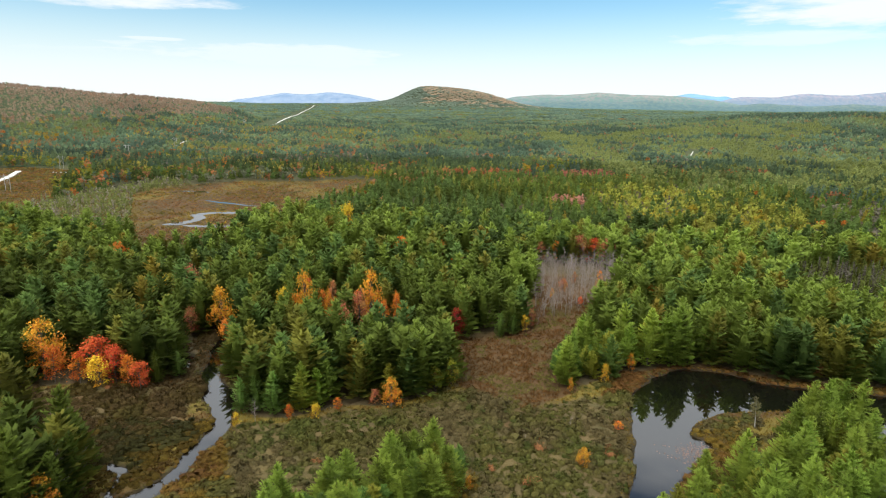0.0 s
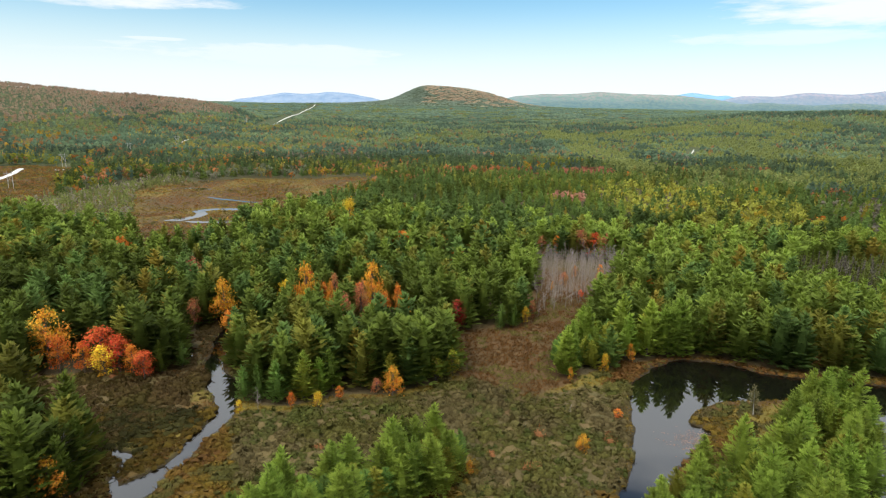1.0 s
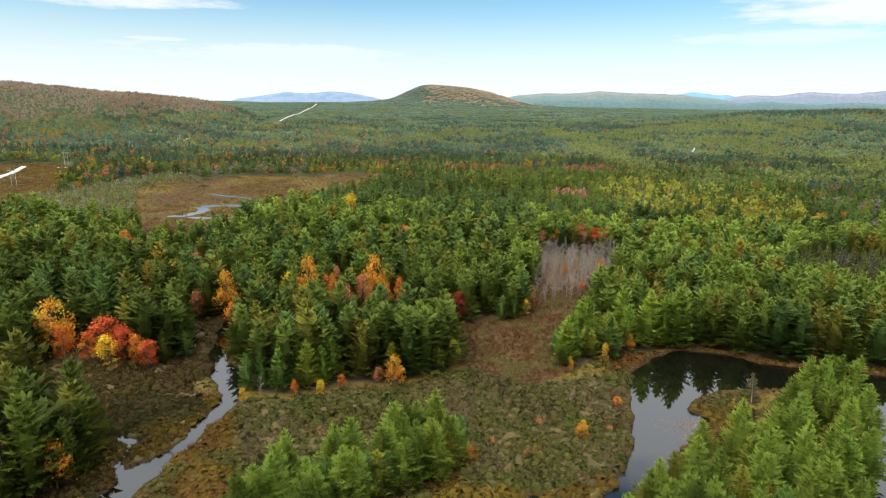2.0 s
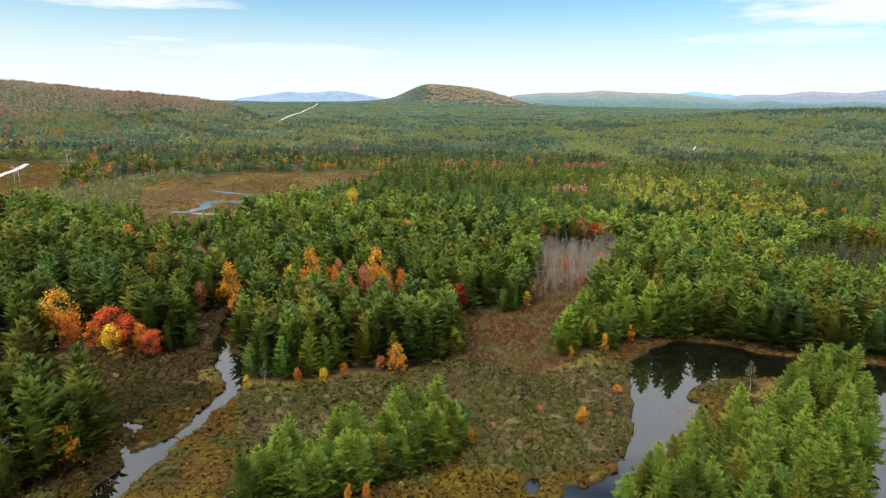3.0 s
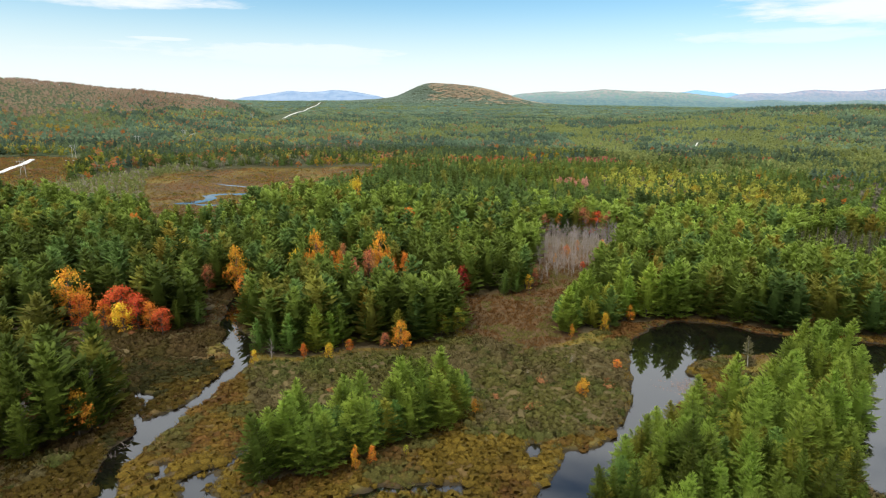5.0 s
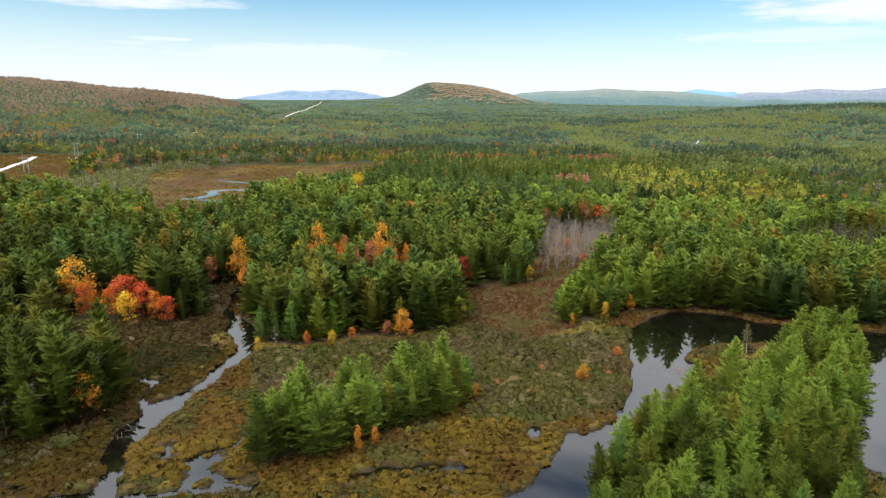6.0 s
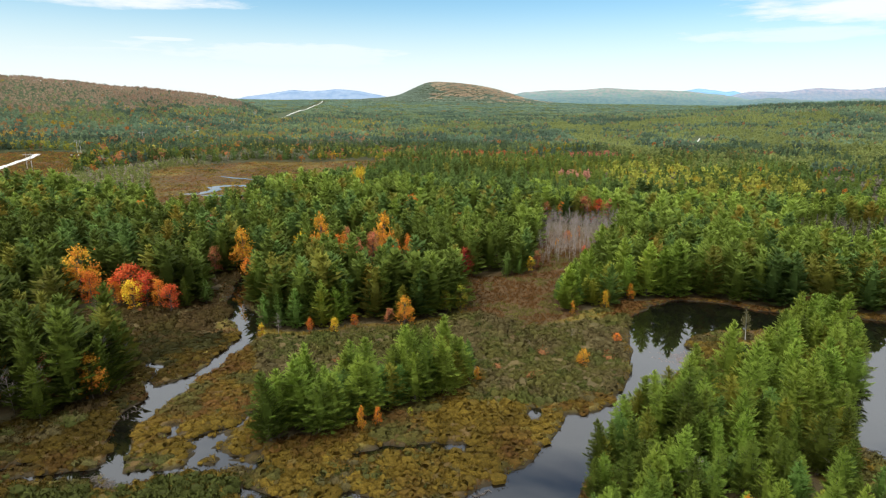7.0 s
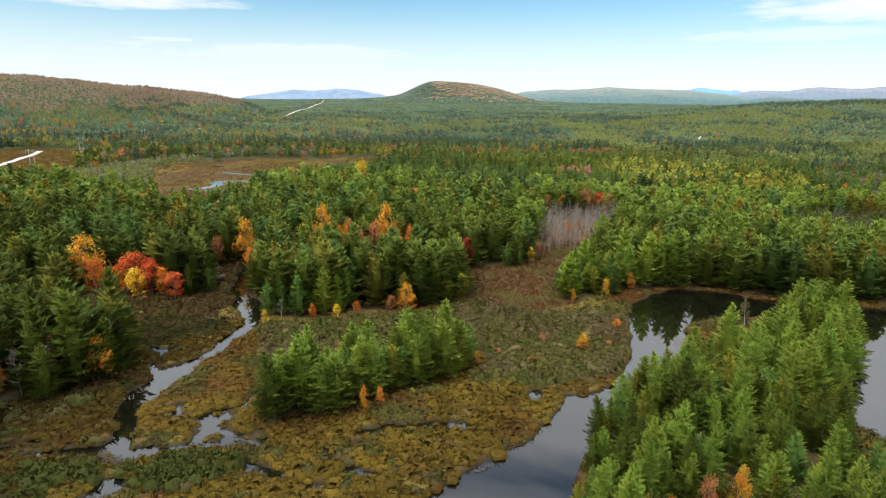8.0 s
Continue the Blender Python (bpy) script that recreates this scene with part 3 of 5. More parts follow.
def far_tree(rng, tall, wide, sides=5):
    """A small far tree: a ragged skirt of triangles below a round top."""
    tris, shade = [], []
    turn = rng.rand() * 6.28
    low = [(wide * (0.8 + 0.4 * rng.rand()) * math.cos(turn + 6.283 * k / sides), wide * (0.8 + 0.4 * rng.rand()) * math.sin(turn + 6.283 * k / sides),
            tall * (0.30 + 0.2 * rng.rand())) for k in range(sides)]
    mid = [(0.62 * wide * math.cos(turn + 6.283 * (k + 0.5) / sides), 0.62 * wide * math.sin(turn + 6.283 * (k + 0.5) / sides),
            tall * (0.66 + 0.14 * rng.rand())) for k in range(sides)]
    top = (0.2 * wide * (rng.rand() - 0.5), 0.2 * wide * (rng.rand() - 0.5), tall)
    for k in range(sides):
        j = (k + 1) % sides
        tris += [(low[k], low[j], mid[k]), (mid[k], mid[j], top)]
        # skirt triangles a little darker than those of the top
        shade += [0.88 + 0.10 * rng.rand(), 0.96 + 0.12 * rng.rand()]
    return np.array(tris), np.array(shade)


def round_tree(rng, tall, wide, sides=4):
    """A small far broadleaf tree: a low rounded crown."""
    turn = rng.rand() * 6.28
    low = [(wide * (0.8 + 0.3 * rng.rand()) * math.cos(turn + 6.283 * k / sides), wide * (0.8 + 0.3 * rng.rand()) * math.sin(turn + 6.283 * k / sides), tall * (0.42 + 0.12 * rng.rand())) for k in range(sides)]
    mid = [(0.66 * wide * math.cos(turn + 6.283 * (k + 0.5) / sides), 0.66 * wide * math.sin(turn + 6.283 * (k + 0.5) / sides), tall * (0.84 + 0.12 * rng.rand())) for k in range(sides)]
    top = (0, 0, tall)
    tris = []
    for k in range(sides):
        j = (k + 1) % sides
        tris += [(low[k], low[j], mid[k]), (mid[k], mid[j], top)]
    return np.array(tris), 0.92 + 0.14 * rng.rand(len(tris))


def broadleaf(rng, tall, clumps, leaves, size=0.42, low=0.28, wide=0.34):
    """A leafy tree: trunk with limbs, and many loose leaf clumps with gaps."""
    fork = tall * low
    wood = stick((0, 0, 0), (0, 0, fork), 0.016 * tall, 0.012 * tall, 6) + stick((0, 0, fork), (0.03 * tall, 0, tall * 0.85), 0.012 * tall, 0.003 * tall, 5)
    tris, shade = [], []
    for c in range(clumps):
        f = rng.rand() ** 0.8
        az = rng.rand() * 6.283
        h = tall * (low + (0.95 - low) * f)
        r = wide * tall * math.sqrt(max(0.05, 1 - (1.7 * (f - 0.38)) ** 2)) * (0.45 + 0.6 * rng.rand())
        centre = np.array((math.cos(az) * r, math.sin(az) * r, h))
        wood += stick((0, 0, h * 0.72), centre, 0.006 * tall, 0.002 * tall, 3)
        spread = tall * (0.075 + 0.05 * rng.rand())
        tone = 0.80 + 0.40 * rng.rand()
        for q in range(leaves):
            p = centre + rng.normal(size=3) * spread * (0.62, 0.62, 0.48)
            u, v = rng.normal(size=3), rng.normal(size=3)
            u /= np.linalg.norm(u); v = np.cross(u, v); v /= np.linalg.norm(v) + 1e-9
            s = size * (0.6 + 0.8 * rng.rand())
            tris.append((p - 0.5 * s * u, p + 0.5 * s * u, p + 0.9 * s * v))
            shade.append(tone * (0.85 + 0.3 * rng.rand()))
    return np.array(wood), np.array(tris), np.array(shade)


def bare(rng, tall, limbs=14):
    """A leafless grey tree."""
    wood = stick((0, 0, 0), (0.02 * tall, 0, tall), 0.011 * tall, 0.002 * tall, 5)
    twigs = []
    for k in range(limbs):
        f = 0.25 + 0.7 * k / limbs
        az = rng.rand() * 6.283
        ln = tall * (0.30 * (1 - f) + 0.06) * (0.6 + 0.7 * rng.rand())
        a = np.array((0.02 * tall * f, 0, f * tall))
        b = a + np.array((math.cos(az) * ln * 0.75, math.sin(az) * ln * 0.75, ln * (0.35 + 0.5 * rng.rand())))
        twigs += stick(a, b, 0.004 * tall, 0.0015 * tall, 3)
        for q in range(3):
            m = a + (b - a) * (0.4 + 0.5 * rng.rand())
            twigs += stick(m, m + rng.normal(size=3) * 0.28 * ln + (0, 0, 0.15 * ln), 0.0022 * tall, 0.001 * tall, 3)
    return np.array(wood), np.array(twigs)


def plant(models, x, y, z, scale, turn, colour, rng, jitter=0.16, centre=0.45, calm=0.0, lift=0.28):
    """Many copies of the models as one heap of triangles; colour has a row for each plant."""
    tris, cols, norms = [], [], []
    pick = rng.randint(len(models), size=len(x))
    for i, (form, shade) in enumerate(models):
        ids = np.nonzero(pick == i)[0]
        if not len(ids):
            continue
        form, soft = dress(form, centre * form[..., 2].max(), keep=0.22, lift=lift)
        soft = soft + np.array((0, 0, calm))
        soft /= np.linalg.norm(soft, axis=-1, keepdims=True)
        c, s = np.cos(turn[ids])[:, None, None], np.sin(turn[ids])[:, None, None]
        k = scale[ids][:, None, None]
        squash = k * (0.86 + 0.3 * rng.rand(len(ids)))[:, None, None]
        out = np.empty((len(ids),) + form.shape, np.float32)
        out[..., 0] = x[ids, None, None] + squash * (c * form[..., 0] - s * form[..., 1])
        out[..., 1] = y[ids, None, None] + squash * (s * form[..., 0] + c * form[..., 1])
        out[..., 2] = z[ids, None, None] + k * form[..., 2]
        tris.append(out.reshape(-1, 3, 3))
        face = np.empty_like(out)
        face[..., 0] = c * soft[..., 0] - s * soft[..., 1]
        face[..., 1] = s * soft[..., 0] + c * soft[..., 1]
        face[..., 2] = soft[..., 2]
        norms.append(face.reshape(-1, 3, 3))
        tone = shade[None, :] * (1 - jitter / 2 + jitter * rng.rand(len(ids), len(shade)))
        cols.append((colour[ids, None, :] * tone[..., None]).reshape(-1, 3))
    return np.concatenate(tris), np.concatenate(cols), np.concatenate(norms)


def scatter(x0, x1, y0, y1, gap, rng, loose=0.9):
    """An uneven grid of places."""
    gx, gy = np.meshgrid(np.arange(x0, x1, gap), np.arange(y0, y1, gap))
    gx, gy = gx.ravel(), gy.ravel()
    return gx + gap * loose * (rng.rand(len(gx)) - 0.5), gy + gap * loose * (rng.rand(len(gy)) - 0.5)


# ---------------------------------------------------------------- ground and water


def spaced(lo, hi, fine_lo, fine_hi, gap, growth):
    """Grid lines: even from fine_lo to fine_hi, then wider and wider."""
    mid = list(np.arange(fine_lo, fine_hi, gap))
    up, d = [], gap
    while (up[-1] if up else fine_hi) < hi:
        up.append((up[-1] if up else fine_hi) + d); d *= growth
    down, d = [], gap
    while (down[-1] if down else fine_lo) > lo:
        down.append((down[-1] if down else fine_lo) - d); d *= growth
    return np.array(down[::-1] + mid + up)


def grid_mesh(name, xs, ys, zs):
    nx, ny = len(xs), len(ys)
    gx, gy = np.meshgrid(xs, ys)
    mesh = bpy.data.meshes.new(name)
    mesh.vertices.add(nx * ny)
    mesh.vertices.foreach_set("co", np.stack([gx, gy, zs], -1).astype(np.float32).ravel())
    i = (np.arange(ny - 1)[:, None] * nx + np.arange(nx - 1)[None, :]).ravel()
    quads = np.stack([i, i + 1, i + nx + 1, i + nx], -1).astype(np.int32)
    mesh.loops.add(quads.size)
    mesh.loops.foreach_set("vertex_index", quads.ravel())
    mesh.polygons.add(len(quads))
    mesh.polygons.foreach_set("loop_start", np.arange(0, quads.size, 4, dtype=np.int32))
    mesh.polygons.foreach_set("use_smooth", np.ones(len(quads), bool))
    mesh.update(calc_edges=True)
    return mesh


GX = spaced(-4800, 4800, -100, 60, 1.0, 1.065)
GY = spaced(-4800, 4800, 60, 190, 1.0, 1.05)
gx, gy = np.meshgrid(GX, GY)
shore = to_water(gx, gy)
gz = ground_height(gx, gy, shore)
ground = tagged(new("ground", grid_mesh("ground", GX, GY, gz)), "rust and gold marsh ground running into forest floor and far hills", "ground", kind="structure")
ground.data.materials.append(GROUND)
wx, wy = gx + 26 * (value_noise(gx, gy + 33, 30, 2) - 0.5), gy + 26 * (value_noise(gx + 71, gy, 30, 2) - 0.5)
far_open = inside(FAR_BOG, wx, wy) | inside(CLEARING, wx, wy) | inside(THICKET, wx, wy)
marsh = (inside(MARSH, gx, gy) | far_open) & ~inside(CLUMP, gx, gy) & ~inside(PENINSULA, gx, gy)
zone = np.zeros(gx.shape + (4,), np.float32)
shrubby = inside(BUSHY, gx, gy) | inside(LEFT_BUSHY, gx, gy) | inside(HEAD_BUSHY, gx, gy) | inside(LOW_BUSHY, gx, gy)
zone[..., 0] = marsh * np.where(shrubby, 0.25, 1.0)
zone[..., 1] = np.clip(inside(MEADOW, gx, gy) + inside(FAR_BOG, wx, wy) * (0.25 + 0.75 * step(0.62, 0.50, value_noise(gx, gy, 45, 3))) + 0.8 * inside(CLEARING, gx, gy) + (value_noise(gx, gy, 22, 2) > 0.60) * 0.7 * marsh, 0, 1)
zone[..., 1] = np.maximum(zone[..., 1], step(7, 2, shore) * (gx > 55) * (gy > 95) * (gy < 230))
zone[..., 2] = step(500, 900, np.hypot(gx, gy)) * ~marsh
zone[..., 3] = step(0.1, 1.9, shore)
ground.data.attributes.new("zone", "FLOAT_COLOR", "POINT").data.foreach_set("color", zone.ravel())

water_xs, water_ys = np.linspace(-330, 330, 23), np.linspace(-60, 620, 23)
water = tagged(new("water", grid_mesh("water", water_xs, water_ys, np.zeros((23, 23)))), "still dark pond and stream water mirroring the sky", "water", kind="structure")
water.data.materials.append(WATER)


def water_ribbon(line, wide):
    """A winding strip of open water, level, a little above the bog's floor."""
    pts = []
    for (ax_, ay_), (bx_, by_) in zip(line, line[1:]):
        pts += [(ax_ + (bx_ - ax_) * k / 6, ay_ + (by_ - ay_) * k / 6) for k in range(6)]
    pts = np.array(pts + [line[-1]], float)
    for _ in range(3):
        pts[1:-1] = 0.25 * pts[:-2] + 0.5 * pts[1:-1] + 0.25 * pts[2:]
    way = np.gradient(pts, axis=0)
    way /= np.linalg.norm(way, axis=1)[:, None]
    side = np.stack([way[:, 1], -way[:, 0]], -1)
    half = 0.5 * wide * (0.55 + 0.9 * value_noise(pts[:, 0], pts[:, 1], 9, 2)) * np.minimum(1, 0.25 + np.minimum(np.arange(len(pts)), np.arange(len(pts))[::-1]) / 5)
    n = len(pts)
    verts = [(float(p[0]), float(p[1]), 0.55) for p in np.concatenate([pts - side * half[:, None], pts + side * half[:, None]])]
    mesh = bpy.data.meshes.new("oxbow_water")
    mesh.from_pydata(verts, [], [(k, k + n, k + n + 1, k + 1) for k in range(n - 1)])
    mesh.materials.append(WATER)
    return tagged(new("oxbow_water", mesh), "bright winding oxbow water on the far bog", "water", kind="structure")


for k, line in enumerate(OXBOWS):
    water_ribbon(line, (9.0, 7.0, 4.0, 4.0)[k])

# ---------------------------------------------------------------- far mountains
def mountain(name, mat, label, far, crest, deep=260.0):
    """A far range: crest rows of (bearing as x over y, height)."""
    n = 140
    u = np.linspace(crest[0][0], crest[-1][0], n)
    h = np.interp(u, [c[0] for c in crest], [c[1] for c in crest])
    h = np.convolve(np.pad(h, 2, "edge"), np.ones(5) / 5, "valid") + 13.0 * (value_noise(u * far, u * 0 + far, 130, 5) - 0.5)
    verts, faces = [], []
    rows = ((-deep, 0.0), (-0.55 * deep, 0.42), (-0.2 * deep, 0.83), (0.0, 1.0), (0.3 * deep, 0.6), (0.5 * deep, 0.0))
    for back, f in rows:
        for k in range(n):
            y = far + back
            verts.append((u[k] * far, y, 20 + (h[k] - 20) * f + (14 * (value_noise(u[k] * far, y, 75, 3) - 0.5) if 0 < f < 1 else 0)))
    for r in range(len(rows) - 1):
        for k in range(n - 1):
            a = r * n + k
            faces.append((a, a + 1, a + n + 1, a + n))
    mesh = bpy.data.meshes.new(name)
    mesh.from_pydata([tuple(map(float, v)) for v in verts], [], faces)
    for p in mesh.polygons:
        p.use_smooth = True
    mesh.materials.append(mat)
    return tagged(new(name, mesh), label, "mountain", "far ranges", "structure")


mountain("mountain_northwest", HAZE_BLUE, "far rounded mountain, blue with haze, under pale sky", 4820.0,
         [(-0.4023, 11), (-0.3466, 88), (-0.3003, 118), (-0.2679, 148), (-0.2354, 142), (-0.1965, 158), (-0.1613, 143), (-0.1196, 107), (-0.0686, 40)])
mountain("mountain_north", HAZE_GREEN, "hazy wooded hills with reddish tops on the skyline", 4670.0,
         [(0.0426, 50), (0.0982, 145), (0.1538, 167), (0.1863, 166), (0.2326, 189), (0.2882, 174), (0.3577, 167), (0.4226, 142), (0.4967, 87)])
mountain("mountain_northeast", HAZE_VIOLET, "hazy violet mountains far off on the skyline", 4770.0,
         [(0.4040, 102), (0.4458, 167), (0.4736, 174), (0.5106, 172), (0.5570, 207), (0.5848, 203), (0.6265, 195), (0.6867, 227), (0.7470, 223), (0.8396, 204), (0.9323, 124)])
mountain("mountain_foothills", HAZE_FOOT, "low wooded foothills in blue-green haze before the far ranges", 4560.0,
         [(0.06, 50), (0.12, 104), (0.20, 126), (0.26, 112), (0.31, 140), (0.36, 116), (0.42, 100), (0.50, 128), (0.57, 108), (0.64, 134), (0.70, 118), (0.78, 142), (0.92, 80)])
mountain("mountain_blue_peak", HAZE_BRIGHT, "small peak far behind the hills, bright blue with haze", 4870.0,
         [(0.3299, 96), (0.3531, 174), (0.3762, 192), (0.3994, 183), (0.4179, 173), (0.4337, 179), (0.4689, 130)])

# ---------------------------------------------------------------- trees
rng = np.random.RandomState(11)
PINE_GREEN = np.array((0.150, 0.209, 0.034))
DARK_GREEN = np.array((0.080, 0.125, 0.030))
BLUE_GREEN = np.array((0.108, 0.180, 0.042))
OLIVE = np.array((0.200, 0.205, 0.032))
GOLDEN = np.array((0.36, 0.27, 0.036))
LIME = np.array((0.33, 0.33, 0.036))
YELLOW = np.array((0.62, 0.40, 0.035))
ORANGE = np.array((0.58, 0.22, 0.030))
RED = np.array((0.52, 0.110, 0.032))
RUST = np.array((0.38, 0.17, 0.065))
PINK = np.array((0.42, 0.21, 0.14))
GREY = np.array((0.20, 0.18, 0.13))
# far-wood tones: spruce and faded green with some bluish haze mixed in
HAZY_SPRUCE = np.array((0.088, 0.138, 0.080))
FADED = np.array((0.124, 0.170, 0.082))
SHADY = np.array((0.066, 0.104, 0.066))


def height_at(x, y):
    return ground_height(np.atleast_1d(np.asarray(x, float)), np.atleast_1d(np.asarray(y, float)))


# autumn trees that stand out: x, y, height, colour, breadth
AUTUMN = [(-124, 173, 19, "amber", 0.95), (-119, 170, 12, "orange", 0.9), (-108, 174, 14, "red", 1.2), (-101, 171, 12, "red", 1.2), (-104, 168, 10, "yellow", 1.2),
          (-112, 171, 10, "orange", 1.0), (-96, 169, 10, "orange", 0.9), (-91, 166, 8, "red", 0.9), (-101, 205, 12, "amber", 0.7), (-94, 210, 12, "rust", 0.7),
          (-115, 259, 15, "rust", 1.1), (-118, 242, 14, "yellow", 0.8), (-66, 233, 15, "yellow", 0.8), (-58, 237, 15, "red", 0.6), (-50, 229, 12.5, "orange", 0.7)]
AUTUMN += [(-42, 214, 11.5, "orange", 0.6), (-36, 228, 12.5, "orange", 0.6), (-30, 222, 11.5, "amber", 0.6), (-24, 214, 11, "orange", 0.6), (-28, 205, 10.5, "rust", 0.6),
           (-37, 201, 11, "rust", 0.6), (-58, 341, 21, "yellow", 0.8), (3, 212, 12, "crimson", 0.7), (29, 220, 8, "yellow", 0.7), (32, 225, 8, "rust", 0.8),
           (-19.6, 97.6, 6, "amber", 0.7), (-16.6, 100.2, 5.5, "orange", 0.7), (-91, 106, 9, "rust", 0.8), (-82, 108, 7, "amber", 0.9), (37.5, 62, 10.5, "rust", 0.62)]
AUTUMN += [(43, 64, 10.5, "amber", 0.62), (-56, 147, 4, "yellow", 0.9), (-43, 151, 5, "orange", 0.8), (-36, 152, 6, "yellow", 0.7), (-31, 157, 5, "orange", 0.9),
           (-16, 159, 6, "amber", 1.0), (-21, 161, 4, "rust", 1.0), (37, 171, 5, "amber", 0.9), (49, 178, 6, "yellow", 0.8), (60, 188, 4, "amber", 0.8),
           (85, 202, 7, "rust", 0.8), (103, 200, 7, "amber", 0.9), (-4, 170, 8, "lime", 0.9), (1, 174, 9, "lime", 0.8), (2, 180, 7, "lime", 0.9)]
AUTUMN += [(-80, 206, 9, "orange", 0.9), (-84, 214, 12, "amber", 0.8), (33, 64.5, 5.5, "orange", 0.8), (119, 325, 13, "pink", 1.1), (72, 330, 12, "rust", 1.0),
           (60, 330, 12, "orange", 1.0), (50, 326, 12, "rust", 1.0), (86, 324, 12, "rust", 1.1), (98, 318, 11, "orange", 1.0), (80, 330, 12, "red", 0.9), (-10, 104, 3, "lime", 1.1), (5, 122, 4, "amber", 1.0),
           (-108, 112, 8, "amber", 0.9), (-99, 100, 7, "orange", 0.8), (120, 186, 6, "rust", 1.1), (135, 190, 8, "amber", 0.9), (57, 110, 11, "lime", 0.6), (46, 150, 3.4, "orange", 1.4), (33, 133, 3.0, "amber", 1.2)]
TONES = {"orange": ORANGE, "red": RED, "yellow": YELLOW, "rust": RUST, "crimson": RED * (1.0, 0.7, 1.5), "amber": 0.62 * ORANGE + 0.33 * YELLOW, "lime": LIME, "pink": PINK}
LABELS = {"orange": "maple with glowing orange autumn leaves", "red": "maple with deep red autumn leaves", "yellow": "birch with golden yellow autumn leaves",
          "rust": "thin tree with rust-brown autumn leaves", "crimson": "small crimson maple before dark pines", "amber": "young tree with amber autumn leaves",
          "lime": "young tree with yellow-green leaves", "pink": "fading maple with dusty pink leaves"}
AUTUMN += [(-46, 222, 12.5, "amber", 0.55), (-40, 208, 10.5, "yellow", 0.5), (-33, 214, 11, "rust", 0.6), (-20, 222, 11, "orange", 0.55), (-54, 218, 12, "amber", 0.6), (-16, 208, 10, "yellow", 0.55), (-47, 236, 14, "rust", 0.6)]
AUTUMN += [(52, 268, 6, "rust", 0.8), (60, 284, 7, "rust", 0.8), (68, 268, 6, "rust", 0.8), (46, 262, 5, "amber", 0.8), (74, 290, 7, "orange", 0.8), (57, 254, 4, "red", 0.8)]
AUTUMN = [(x, y, tall + 2.2 if -60 < x < -12 and 198 < y < 240 and tall < 13 else tall, tone, broad) for x, y, tall, tone, broad in AUTUMN]
AX, AY = np.array([a[0] for a in AUTUMN]), np.array([a[1] for a in AUTUMN])
leafy_first, leafy_count = {}, {}
for x, y, tall, tone, broad in AUTUMN:
    n = leafy_count[tone] = leafy_count.get(tone, -1) + 1
    size = tall / 12.0
    spot = pose(x, y, float(height_at(x, y)[0]) - 0.1, 0, 0, 360 * rng.rand()) @ Matrix.Diagonal((size * broad, size * broad, size, 1))
    key = (tone, n % 2)
    if key in leafy_first:
        copy_thing(leafy_first[key], spot)
        continue
    r = np.random.RandomState(300 + 7 * len(leafy_first))
    wood, tris, shade = broadleaf(r, 12.0, 44, 34, 0.44, 0.14, 0.29)
    blend = TONES[tone] * (0.85 + 0.3 * r.rand(len(tris), 1)) * np.stack([np.ones(len(tris)), 0.7 + 0.6 * np.repeat(r.rand(44), 34), np.ones(len(tris))], -1)
    tree = thing("autumn_tree", spot, LABELS[tone], "tree", "autumn trees of the marsh edge")
    part("trunk", soup("autumn_trunk", wood), BARK, tree, "slender grey trunk and limbs")
    tris, soft = dress(tris, 6.5, 0.9, 0.5)
    part("crown", soup("autumn_crown", tris, shade[:, None] * blend, soft), LEAVES, tree)
    leafy_first[key] = tree

# the nearest pines are things of their own
PINE_LABELS = ("tall green white pine with layered feathery boughs", "blue-green white pine with broad layered boughs",
               "tall slender green white pine by the water", "olive-green pine with yellowing needles", "young bright green pine",
               "dark green pine with dense boughs", "short young pine with golden needles")
pine_meshes = []
for k in range(14):
    k, fine = k % 7, k < 7
    r = np.random.RandomState(100 + k)
    tall = (15.5, 13.5, 17.0, 14.5, 11.5, 16.0, 9.5)[k]
    wood, tris, shade = pine(r, tall, int(tall / 1.05), 6, 25 if fine else 18, 0.03 + 0.05 * r.rand(), (0.315, 0.34, 0.29, 0.32, 0.33, 0.31, 0.34)[k], 0.64 if fine else 0.84, 0.21 if fine else 0.26, 0.66)
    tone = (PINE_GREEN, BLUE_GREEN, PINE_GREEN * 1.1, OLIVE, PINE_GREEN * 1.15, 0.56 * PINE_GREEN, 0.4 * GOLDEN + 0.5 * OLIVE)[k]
    tris, soft = dress(tris, 0.42 * tall, 0.55, 0.50)
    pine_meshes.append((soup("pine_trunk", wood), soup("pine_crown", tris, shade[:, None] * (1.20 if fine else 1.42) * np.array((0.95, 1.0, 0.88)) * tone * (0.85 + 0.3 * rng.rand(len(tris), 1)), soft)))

near_rng = np.random.RandomState(21)
SPRUCES = [(156, 236), (215, 240), (250, 310), (185, 315), (160, 280)]
px_, py_ = scatter(-190, 215, 34, 262, 7.8, near_rng)
qx, qy = scatter(-42, 120, 30, 162, 4.5, near_rng)
dense = inside(CLUMP, qx, qy) | inside(PENINSULA, qx, qy)
qx, qy = qx[dense], qy[dense]


def fringe(line, gap, inset, r):
    """Places in a loose row along a shore, a little way to the right of the line's direction."""
    out = []
    for (ax_, ay_), (bx_, by_) in zip(line, line[1:]):
        ln = math.hypot(bx_ - ax_, by_ - ay_)
        for k in range(max(1, int(ln / gap))):
            f = (k + r.rand()) * gap / ln
            out.append((ax_ + f * (bx_ - ax_) + inset * (by_ - ay_) / ln + 0.8 * r.normal(), ay_ + f * (by_ - ay_) - inset * (bx_ - ax_) / ln + 0.8 * r.normal()))
    return np.array(out).T


